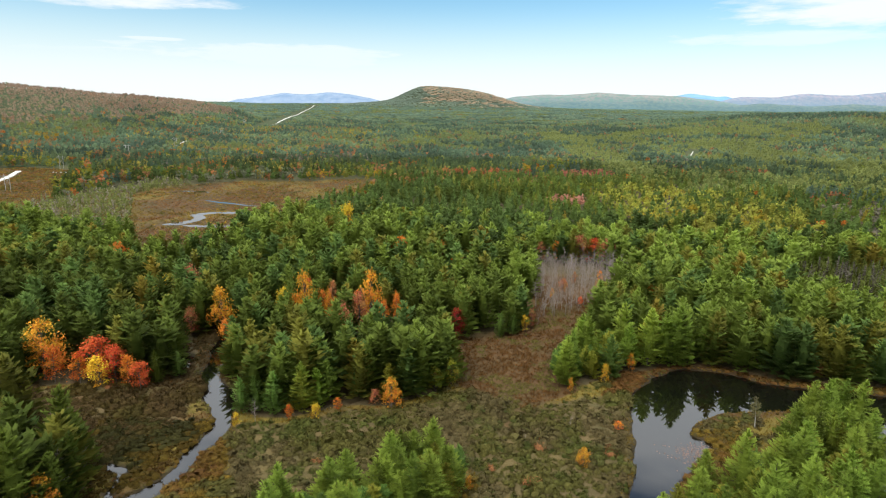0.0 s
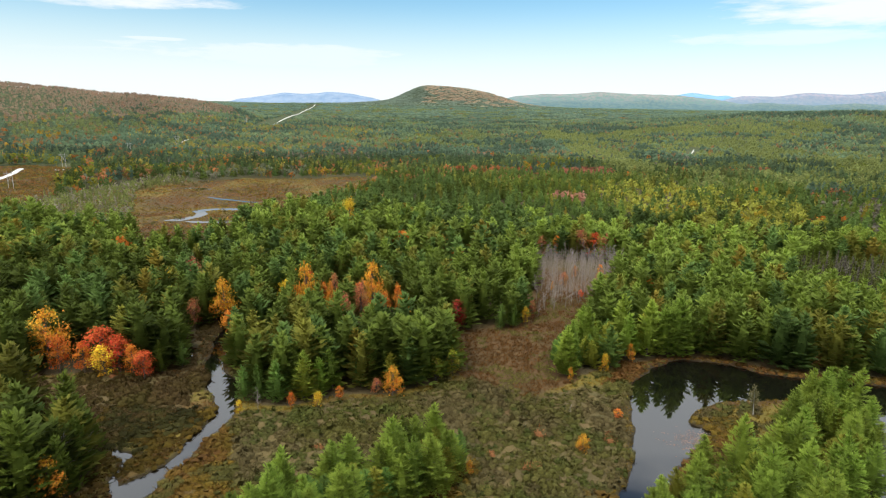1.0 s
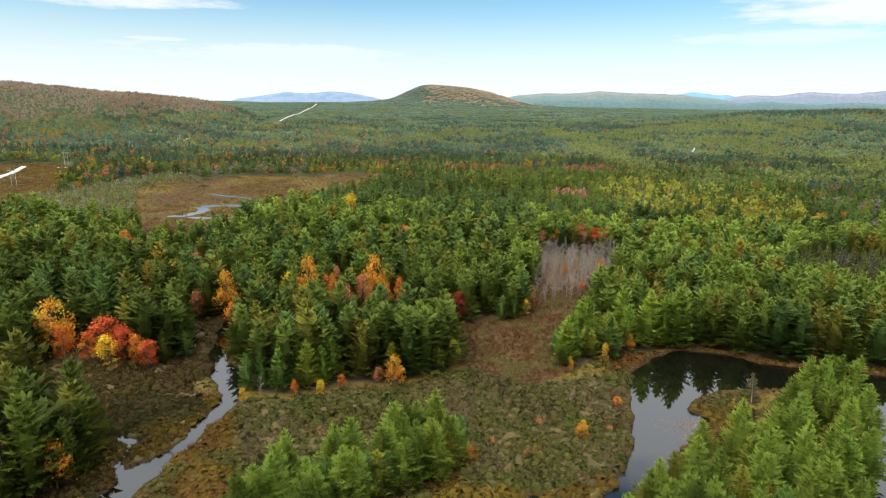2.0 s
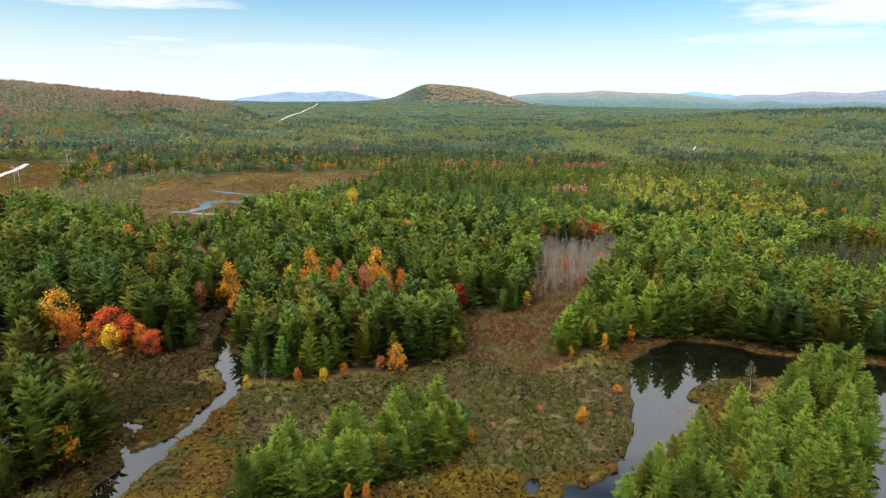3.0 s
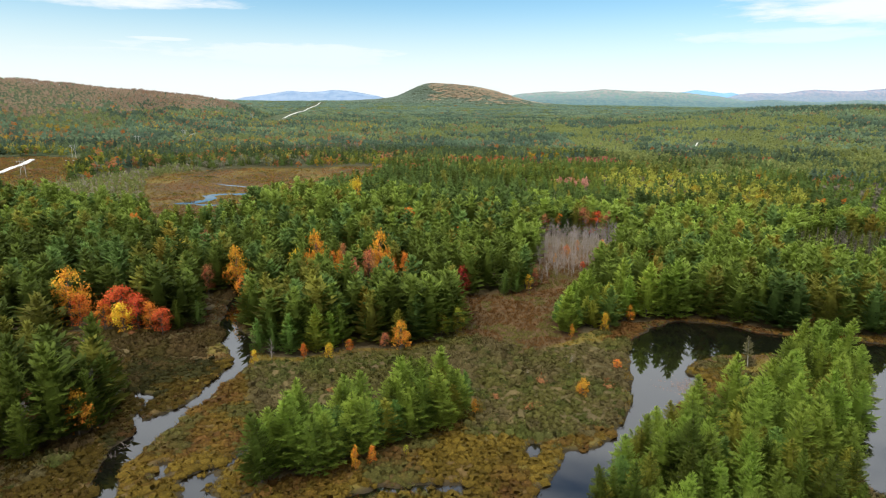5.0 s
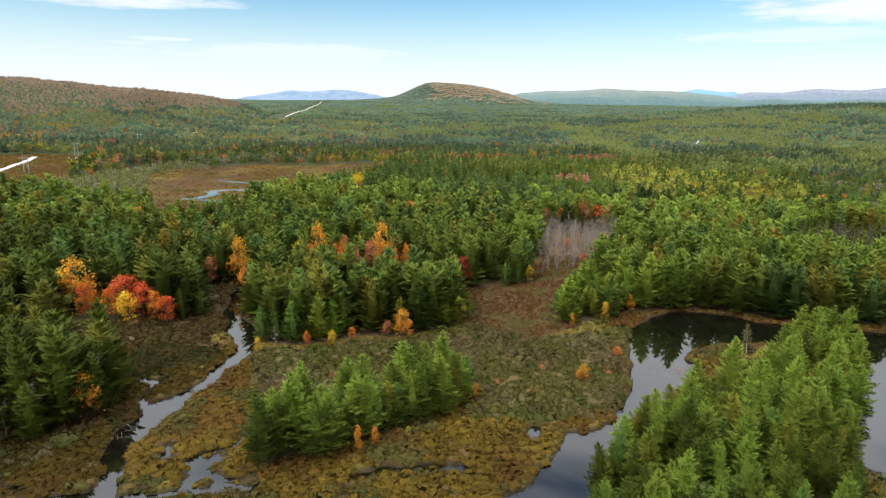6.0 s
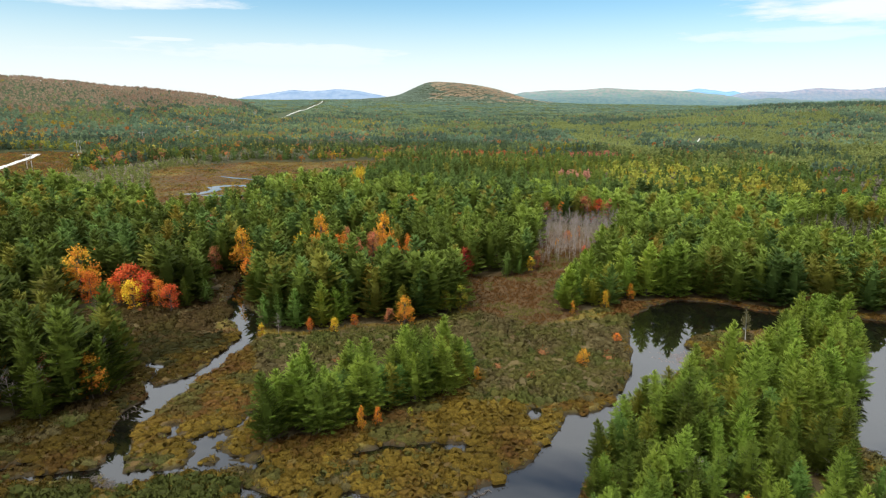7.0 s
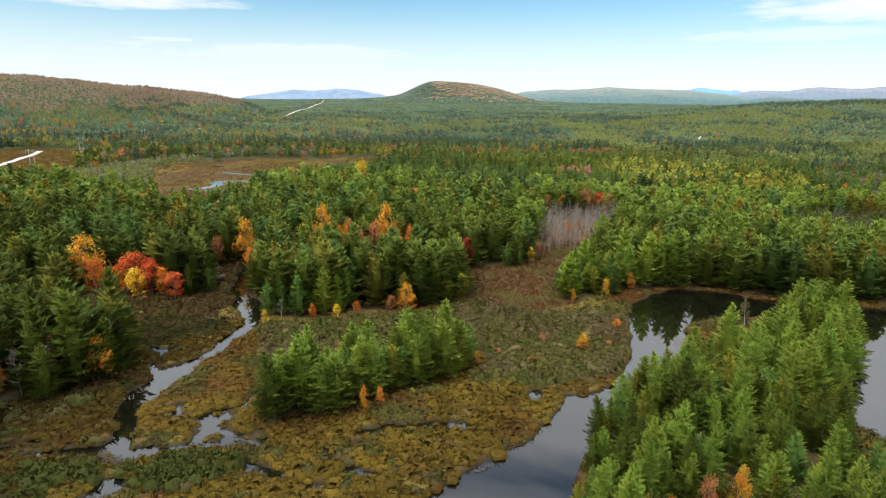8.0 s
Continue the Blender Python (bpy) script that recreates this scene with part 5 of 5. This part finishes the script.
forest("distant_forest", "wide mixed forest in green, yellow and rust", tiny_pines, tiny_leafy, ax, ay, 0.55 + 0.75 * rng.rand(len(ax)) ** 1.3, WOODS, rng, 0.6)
ax, ay = scatter(-3400, 3400, 2000, 4300, 20.0, rng)
keep = wooded(ax, ay) & (np.abs(ax) < 20 + 0.78 * (ay + 20))
ax, ay = ax[keep], ay[keep]
hx, hy = scatter(-620, 760, 3560, 4260, 15.0, rng, 1.4)
keep = rise(hx, hy) > 76
ax, ay = np.concatenate([ax, hx[keep]]), np.concatenate([ay, hy[keep]])
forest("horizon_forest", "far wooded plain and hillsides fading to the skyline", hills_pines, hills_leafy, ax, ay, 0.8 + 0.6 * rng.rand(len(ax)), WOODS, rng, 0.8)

# ---------------------------------------------------------------- marsh plants


def dome(r, wide, tall, sides):
    """The closed, lumpy body of a bush or hummock."""
    rings = []
    for rad, h in ((1.0, 0.0), (0.92, 0.5), (0.5, 0.9)):
        swell = 0.82 + 0.36 * r.rand(sides)
        rings.append([np.array((wide * rad * s * math.cos(6.283 * k / sides), wide * rad * s * math.sin(6.283 * k / sides), tall * h * (0.85 + 0.3 * r.rand()) if h else -0.25))
                      for k, s in enumerate(swell)])
    top = np.array((0, 0, tall))
    tris, shade = [], []
    # tone drops towards the foot: inner twigs, plus shade put into the colour
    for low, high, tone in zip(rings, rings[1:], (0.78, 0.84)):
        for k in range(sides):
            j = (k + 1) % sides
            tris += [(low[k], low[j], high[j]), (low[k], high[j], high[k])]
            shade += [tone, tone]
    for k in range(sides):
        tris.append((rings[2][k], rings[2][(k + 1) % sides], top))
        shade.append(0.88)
    return tris, shade


def bush_model(r, wide, tall, count, size, lumps=3):
    """A loose bush: a few low lumps grown into one another, with fine leaf triangles on their skin."""
    tris, shade, centres = [], [], []
    for k in range(lumps):
        az, off = 6.283 * (k + 0.6 * r.rand()) / lumps, wide * (0.30 + 0.35 * r.rand())
        rad, high = wide * (0.45 + 0.35 * r.rand()), tall * (0.50 + 0.5 * r.rand())
        centre = np.array((off * math.cos(az), off * math.sin(az), 0.0))
        body, dark = dome(r, 0.84 * rad, 0.72 * high, 5)
        tris += [tuple(p + centre for p in t) for t in body]
        shade += dark
        centres.append((centre, rad, high))
    for k in range(count):
        centre, rad, high = centres[k % lumps] if lumps else (np.zeros(3), wide, tall)
        az, f = r.rand() * 6.283, r.rand()
        ring = rad * math.sqrt(1 - 0.9 * f * f) * (0.75 + 0.4 * r.rand())
        p = centre + np.array((ring * math.cos(az), ring * math.sin(az), high * f))
        u, v = r.normal(size=3), r.normal(size=3)
        u /= np.linalg.norm(u); v = np.cross(u, v); v /= np.linalg.norm(v) + 1e-9
        s = size * (0.5 + 0.9 * r.rand())
        v[2] = abs(v[2]) + 0.3
        tris.append((p - 0.3 * s * u, p + 0.3 * s * u, p + s * v))
        # leaf tone rises with height, part of the same painted shading
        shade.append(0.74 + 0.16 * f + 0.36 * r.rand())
    return np.array(tris), np.array(shade)


def tuft_model(r, wide, tall, count, body=False):
    """A tussock of sedge: blades that lean outwards."""
    tris, shade = dome(r, 0.92 * wide, 0.62 * tall, 7) if body else ([], [])
    for k in range(count):
        az = r.rand() * 6.283
        b = np.array((wide * 0.5 * r.rand() * math.cos(az), wide * 0.5 * r.rand() * math.sin(az), 0))
        tip = np.array((wide * math.cos(az + 0.4 * r.normal()), wide * math.sin(az + 0.4 * r.normal()), tall * (0.4 + 0.6 * r.rand())))
        side = np.array((-math.sin(az), math.cos(az), 0)) * (0.035 + 0.05 * r.rand()) * max(1.0, wide / 0.7)
        tris.append((b - side, b + side, tip))
        shade.append(0.75 + 0.5 * r.rand())
    return np.array(tris), np.array(shade)


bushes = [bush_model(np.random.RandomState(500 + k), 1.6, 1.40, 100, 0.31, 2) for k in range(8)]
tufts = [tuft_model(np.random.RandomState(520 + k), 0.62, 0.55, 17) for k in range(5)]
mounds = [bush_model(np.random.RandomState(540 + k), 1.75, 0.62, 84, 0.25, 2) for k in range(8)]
SHRUB_OLIVE, SHRUB_GREY = np.array((0.139, 0.128, 0.031)), np.array((0.150, 0.117, 0.046))
SHRUB_GREEN, SEDGE_GOLD, SEDGE_RUST = np.array((0.100, 0.122, 0.024)), np.array((0.290, 0.195, 0.027)), np.array((0.225, 0.112, 0.030))
bx, by = scatter(-130, 150, 40, 240, 1.55, rng, 1.1)
bs = to_water(bx, by)
drift = value_noise(bx, by, 16, 2)
in_bush = inside(BUSHY, bx, by) | inside(LEFT_BUSHY, bx, by) | inside(LOW_BUSHY, bx, by) | inside(HEAD_BUSHY, bx, by) | inside(GREEN_EDGE, bx, by) | inside(POINT, bx, by)
marsh_here = inside(MARSH, bx, by) & ~inside(CLUMP, bx, by) & ~inside(PENINSULA, bx, by) | inside(POINT, bx, by) | inside(HEAD_BUSHY, bx, by)
keep = marsh_here & (bs > 1.0) & np.where(in_bush, rng.rand(len(bx)) < 0.86, (drift > 0.57) & ~inside(MEADOW, bx, by) & (rng.rand(len(bx)) < 0.45))
keep &= np.abs(bx) < 25 + 0.80 * (by + 20)
bx, by, bs, drift = bx[keep], by[keep], bs[keep], drift[keep]
mixd = step(0.36, 0.66, value_noise(bx, by, 11, 3) + 0.22 * (rng.rand(len(bx)) - 0.5))[:, None]
tone = SHRUB_OLIVE * mixd + SHRUB_GREY * (1 - mixd)
leafy_patch = 0.68 * step(0.53, 0.70, value_noise(bx + 31, by + 17, 8, 3))[:, None]
tone = tone * (1 - leafy_patch) + leafy_patch * SHRUB_GREEN
tone = np.where((inside(GREEN_EDGE, bx, by) | (rng.rand(len(bx)) < 0.05))[:, None], 0.58 * SHRUB_GREEN + 0.14 * SHRUB_OLIVE, tone)
# western bushes: more rust, and dimmed in the colour
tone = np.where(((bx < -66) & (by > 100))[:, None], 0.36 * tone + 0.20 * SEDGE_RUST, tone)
tone = 0.74 * np.where((rng.rand(len(bx)) < 0.006)[:, None], RUST, tone) * (0.90 + 0.12 * rng.rand(len(bx), 1) + 0.2 * value_noise(bx, by, 7, 2)[:, None])
size = (0.45 + 0.55 * rng.rand(len(bx)) + 0.9 * step(0.4, 0.75, value_noise(bx + 9, by, 6, 2))) * np.where(in_bush[keep], 1.0, 0.7) * np.where(inside(GREEN_EDGE, bx, by), 1.05, 1.0)
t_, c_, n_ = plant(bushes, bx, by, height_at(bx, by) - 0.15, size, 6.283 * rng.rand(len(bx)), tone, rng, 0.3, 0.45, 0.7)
brush = tagged(new("marsh_brush", soup("marsh_brush", t_, c_, n_)), "grey and olive leather-leaf bushes crowding the marsh", "shrubs", kind="stuff")
brush.data.materials.append(BRUSH)

bx, by = scatter(-130, 150, 42, 262, 1.05, rng)
bs = to_water(bx, by)
in_bush = inside(BUSHY, bx, by) | inside(LEFT_BUSHY, bx, by)
marsh_here = inside(MARSH, bx, by) & ~inside(CLUMP, bx, by) & ~inside(PENINSULA, bx, by)
keep = marsh_here & (bs > 0.2) & (~in_bush | (bs < 2.2)) & ~((bx < 44) & (by < 122) & (bs > 1.5)) & (rng.rand(len(bx)) < np.where(bs < 2.5, 0.95, 0.72)) & (np.abs(bx) < 25 + 0.80 * (by + 20))
bx, by, bs = bx[keep], by[keep], bs[keep]
rusty = inside(MEADOW, bx, by) | ((bx < -66) & (by > 108)) | (value_noise(bx, by, 20, 2) > 0.70)
tone = np.where(rusty[:, None], SEDGE_RUST, SEDGE_GOLD) * 0.72 * (0.75 + 0.4 * rng.rand(len(bx), 1))
tone = np.where((value_noise(bx, by, 6, 2) > 0.60)[:, None], SHRUB_OLIVE * 1.2, tone)
t_, c_, n_ = plant(tufts, bx, by, height_at(bx, by) - 0.05, (0.6 + 0.7 * rng.rand(len(bx))) * np.where(inside(MEADOW, bx, by), 1.45, 1.0), 6.283 * rng.rand(len(bx)), tone, rng, 0.3)
sedge = tagged(new("sedge", soup("sedge", t_, c_, n_)), "golden and rust sedge tussocks on wet ground", "grass", kind="stuff")
sedge.data.materials.append(BRUSH)

# the fen's large hummocks
hx, hy = scatter(-92, 150, 45, 202, 1.55, rng, 1.1)
hs = to_water(hx, hy)
keep = (np.abs(hx) < 22 + 0.78 * (hy + 20)) & inside(MARSH, hx, hy) & ~inside(CLUMP, hx, hy) & ~inside(BUSHY, hx, hy) & (hs > 0.30) & (rng.rand(len(hx)) < 0.93) & np.where(hx > 46, ((hy > 166) & (hs < 8)) | ((hy < 150) & (hs < 10)), hy < 150 - 25 * (hx > -50))
hx, hy = hx[keep], hy[keep]
tone = np.where((value_noise(hx, hy, 12, 2) > 0.62)[:, None], SHRUB_OLIVE * 1.3, SEDGE_GOLD) * (0.74 + 0.16 * rng.rand(len(hx), 1))
blend = step(0.50, 0.85, value_noise(hx, hy + 60, 12, 3) + 0.16 * (rng.rand(len(hx)) - 0.5) + 0.35 * ((hx > 46) & (hy > 160)) - 0.14 * ((hx < -66) & (hy < 108)))[:, None]
# hummocks west of the stream have the dimmer light there painted in
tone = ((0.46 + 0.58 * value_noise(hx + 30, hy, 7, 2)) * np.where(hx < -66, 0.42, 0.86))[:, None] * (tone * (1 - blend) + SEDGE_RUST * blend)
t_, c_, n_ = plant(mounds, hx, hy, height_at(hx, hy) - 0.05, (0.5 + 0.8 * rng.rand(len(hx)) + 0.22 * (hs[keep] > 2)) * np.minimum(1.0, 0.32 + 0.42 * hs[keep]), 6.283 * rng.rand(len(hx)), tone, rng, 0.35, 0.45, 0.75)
hummocks = tagged(new("sedge_hummocks", soup("sedge_hummocks", t_, c_, n_)), "rounded golden sedge hummocks of the wet fen", "grass", kind="stuff")
hummocks.data.materials.append(BRUSH)

# ---------------------------------------------------------------- roads, poles, dam and other small things


def ribbon(name, line, wide, lift, mat, label, category):
    """A strip of road that follows the land."""
    verts, faces = [], []
    pts = []
    for (ax_, ay_), (bx_, by_) in zip(line, line[1:]):
        n = max(2, int(math.hypot(bx_ - ax_, by_ - ay_) / 12))
        pts += [(ax_ + (bx_ - ax_) * k / n, ay_ + (by_ - ay_) * k / n) for k in range(n)]
    pts.append(line[-1])
    pts = np.array(pts, float)
    way = np.gradient(pts, axis=0)
    way /= np.linalg.norm(way, axis=1)[:, None]
    side = np.stack([way[:, 1], -way[:, 0]], -1)
    for f in (-1.0, -0.8, 0.8, 1.0):
        edge = pts + side * (0.5 * wide * f + 0.25 * (value_noise(pts[:, 0], pts[:, 1], 7, 2) - 0.5)[:, None])
        z = height_at(edge[:, 0], edge[:, 1]) + (lift if abs(f) < 0.9 else -0.3)
        verts += [tuple(map(float, (*p, q))) for p, q in zip(edge, z)]
    n = len(pts)
    for r_ in range(3):
        for k in range(n - 1):
            faces.append((r_ * n + k, r_ * n + k + 1, (r_ + 1) * n + k + 1, (r_ + 1) * n + k))
    mesh = bpy.data.meshes.new(name)
    mesh.from_pydata(verts, [], faces)
    mesh.materials.append(mat)
    return tagged(new(name, mesh), label, category, kind="structure")


ribbon("road_west", ROAD_WEST, 6.0, 0.5, GRAVEL, "pale gravel track through the pole-line clearing", "road")
ribbon("road_north", ROAD_NORTH, 4.5, 1.2, GRAVEL, "pale gravel track climbing straight through far woods", "road")
ribbon("road_middle", ROAD_MIDDLE, 5.0, 0.6, GRAVEL, "pale bare stretch of track under the power line", "road")
ribbon("road_east", ROAD_EAST, 2.4, 0.4, STONE, "short pale stretch of forest road", "road")


def pole_frame(spot):
    """A wooden H-frame of a power line."""
    t = thing("power_pole", spot, "weathered wooden H-frame power pole with cross braces", "power pole", "poles of the power line")
    for x in (-2.2, 2.2):
        part("post", soup("post", np.array(stick((x, 0, 0), (x * 0.96, 0, 16.0), 0.26, 0.17, 8))), GALVANISED, t)
    part("crossarm", soup("crossarm", np.array(stick((-5.0, 0.22, 14.2), (5.0, 0.22, 14.2), 0.2, 0.2, 6))), GALVANISED, t)
    for a in (-1, 1):
        part("brace", soup("brace", np.array(stick((-2.2 * a, 0.12 * a, 6.5), (2.2 * a, 0.12 * a, 13.0), 0.12, 0.12, 6))), GALVANISED, t)
    for x in (-4.6, 0.0, 4.6):
        part("insulator", soup("insulator", np.array(stick((x, 0.22, 12.7), (x, 0.22, 14.0), 0.13, 0.09, 6))), STONE, t, "pale hanging insulator string")
    return t


first_pole = None
for x, y, turn in POLES:
    spot = pose(x, y, float(height_at(x, y)[0]) - 0.2, 0, 0, turn)
    if first_pole is None:
        first_pole = pole_frame(spot)
    else:
        copy_thing(first_pole, spot)

# low growth on the far bog and along the pole line
ax, ay = scatter(-560, -40, 320, 760, 4.2, rng)
keep = (inside(FAR_BOG, ax, ay) & (value_noise(ax, ay, 30, 2) > 0.42) & (rng.rand(len(ax)) < 0.6) & (np.min([away(list(o), ax, ay, False) for o in OXBOWS], axis=0) > 5)) | inside(CLEARING, ax, ay) & (away(ROAD_WEST, ax, ay, False) > 6)
keep &= to_water(ax, ay) > 1.0
ax, ay = ax[keep], ay[keep]
tone = np.where((rng.rand(len(ax)) < 0.4)[:, None], SHRUB_OLIVE, np.where((rng.rand(len(ax)) < 0.3)[:, None], SEDGE_GOLD, SEDGE_RUST)) * (0.7 + 0.6 * rng.rand(len(ax), 1))
low = [bush_model(np.random.RandomState(560 + k), 1.9, 0.9, 18, 0.8, 0) for k in range(4)]
t_, c_, n_ = plant(low, ax, ay, height_at(ax, ay) - 0.2, 0.6 + 0.8 * rng.rand(len(ax)), 6.283 * rng.rand(len(ax)), tone, rng, 0.3)
growth = tagged(new("bog_growth", soup("bog_growth", t_, c_, n_)), "low olive and rust bushes scattered on the far bog", "shrubs", kind="stuff")
growth.data.materials.append(BRUSH)

# sedge on the far bog
ax, ay = scatter(-560, -40, 320, 760, 3.6, rng)
keep = (inside(FAR_BOG, ax, ay) | inside(CLEARING, ax, ay) | inside(THICKET, ax, ay)) & (np.min([away(list(o), ax, ay, False) for o in OXBOWS], axis=0) > 4.5)
ax, ay = ax[keep], ay[keep]
wet = value_noise(ax, ay, 38, 3)
tone = np.where((wet > 0.58)[:, None], SEDGE_GOLD * 0.8, np.where((wet < 0.40)[:, None], SHRUB_OLIVE * 1.0, SEDGE_RUST * 1.25)) * (0.7 + 0.5 * rng.rand(len(ax), 1))
tone = np.where((np.min([away(list(o), ax, ay, False) for o in OXBOWS], axis=0) < 13)[:, None], SEDGE_GOLD * (0.8 + 0.4 * rng.rand(len(ax), 1)), tone)
low = [tuft_model(np.random.RandomState(580 + k), 1.9, 0.9, 14) for k in range(4)]
t_, c_, n_ = plant(low, ax, ay, height_at(ax, ay) - 0.1, 0.7 + 0.6 * rng.rand(len(ax)), 6.283 * rng.rand(len(ax)), tone, rng, 0.3)
bog_sedge = tagged(new("bog_sedge", soup("bog_sedge", t_, c_, n_)), "rust, gold and olive sedge covering the far bog", "grass", kind="stuff")
bog_sedge.data.materials.append(BRUSH)

# boulders in the clearing
r = np.random.RandomState(900)


def rock_mesh(r, size):
    bm = bmesh.new()
    bmesh.ops.create_icosphere(bm, subdivisions=2, radius=size)
    for v in bm.verts:
        v.co *= 0.75 + 0.5 * noise.noise(v.co * 1.3 / size + Vector((r.rand() * 0.01, 0, size)))
        v.co.z *= 0.65
    mesh = bpy.data.meshes.new("boulder")
    bm.to_mesh(mesh)
    bm.free()
    mesh.materials.append(STONE)
    return mesh


for k in range(7):
    x, y = -455 + 5 * k + 4 * r.rand(), 690 + 9 * r.rand()
    ob = tagged(new("boulder", rock_mesh(r, 1.3 + 0.8 * r.rand())), "pale boulder in the pole-line clearing", "rock", "boulders of the clearing")
    ob.matrix_basis = pose(x, y, float(height_at(x, y)[0]) + 0.3, 0, 0, 360 * r.rand())
rock = tagged(new("boulder", rock_mesh(r, 1.1)), "single white boulder on the far bog", "rock")
rock.matrix_basis = pose(-152, 455, float(height_at(-152, 455)[0]) + 0.3, 0, 0, 20)


def stick_heap(name, a, b, count, wide, high, label, category, mat, long=1.0):
    """A low bank of heaped sticks from a to b."""
    r = np.random.RandomState(len(name) + count)
    tris = []
    for k in range(count):
        f = r.rand()
        c = np.array((a[0] + (b[0] - a[0]) * f + wide * r.normal() * 0.4, a[1] + (b[1] - a[1]) * f + wide * r.normal() * 0.4, 0.05 + high * r.rand()))
        az = r.rand() * 6.283
        d = np.array((math.cos(az), math.sin(az), 0.12 * r.normal())) * (0.5 + 0.9 * r.rand()) * long
        tris += stick(c - d, c + d, 0.05 + 0.04 * r.rand(), 0.03, 4)
    ob = new(name, soup(name, np.array(tris)))
    ob.data.materials.append(mat)
    return tagged(ob, label, category)


stick_heap("beaver_dam", (-66, 80), (-56.5, 75.5), 130, 0.8, 0.45, "low beaver dam of grey-brown sticks across the stream", "dam", BARK)
stick_heap("driftwood", (3.0, 77.5), (6.0, 79.6), 24, 0.5, 0.1, "small raft of brown driftwood at the bank", "driftwood", BARK, 0.4)
stick_heap("driftwood", (-71.5, 101), (-70.5, 106), 10, 0.9, 0.05, "fallen dead branches lying in shallow water", "driftwood", BARK)
stick_heap("driftwood", (45, 160), (50, 156), 9, 1.6, 0.1, "fallen dead branches lying in the pond", "driftwood", BARK)

# fallen leaves that float below the shrubby point
r = np.random.RandomState(950)
tris, cols = [], []
for k in range(420):
    c = np.array((64.5 + 4.0 * r.normal(), 139.5 + 3.2 * r.normal(), 0.012))
    if to_water(np.array([c[0]]), np.array([c[1]]))[0] > -0.6:
        continue
    a = r.rand() * 6.283
    for q in range(3):
        u = a + 2.1 * q
        tris.append((c, c + 0.22 * np.array((math.cos(u), math.sin(u), 0)), c + 0.22 * np.array((math.cos(u + 1.4), math.sin(u + 1.4), 0))))
        cols.append(np.array((0.36, 0.22, 0.16)) * (0.7 + 0.6 * r.rand()))
pads = tagged(new("floating_leaves", soup("floating_leaves", np.array(tris), np.array(cols))), "patch of pinkish leaves afloat on the pond", "leaves", kind="stuff")
pads.data.materials.append(LEAVES)
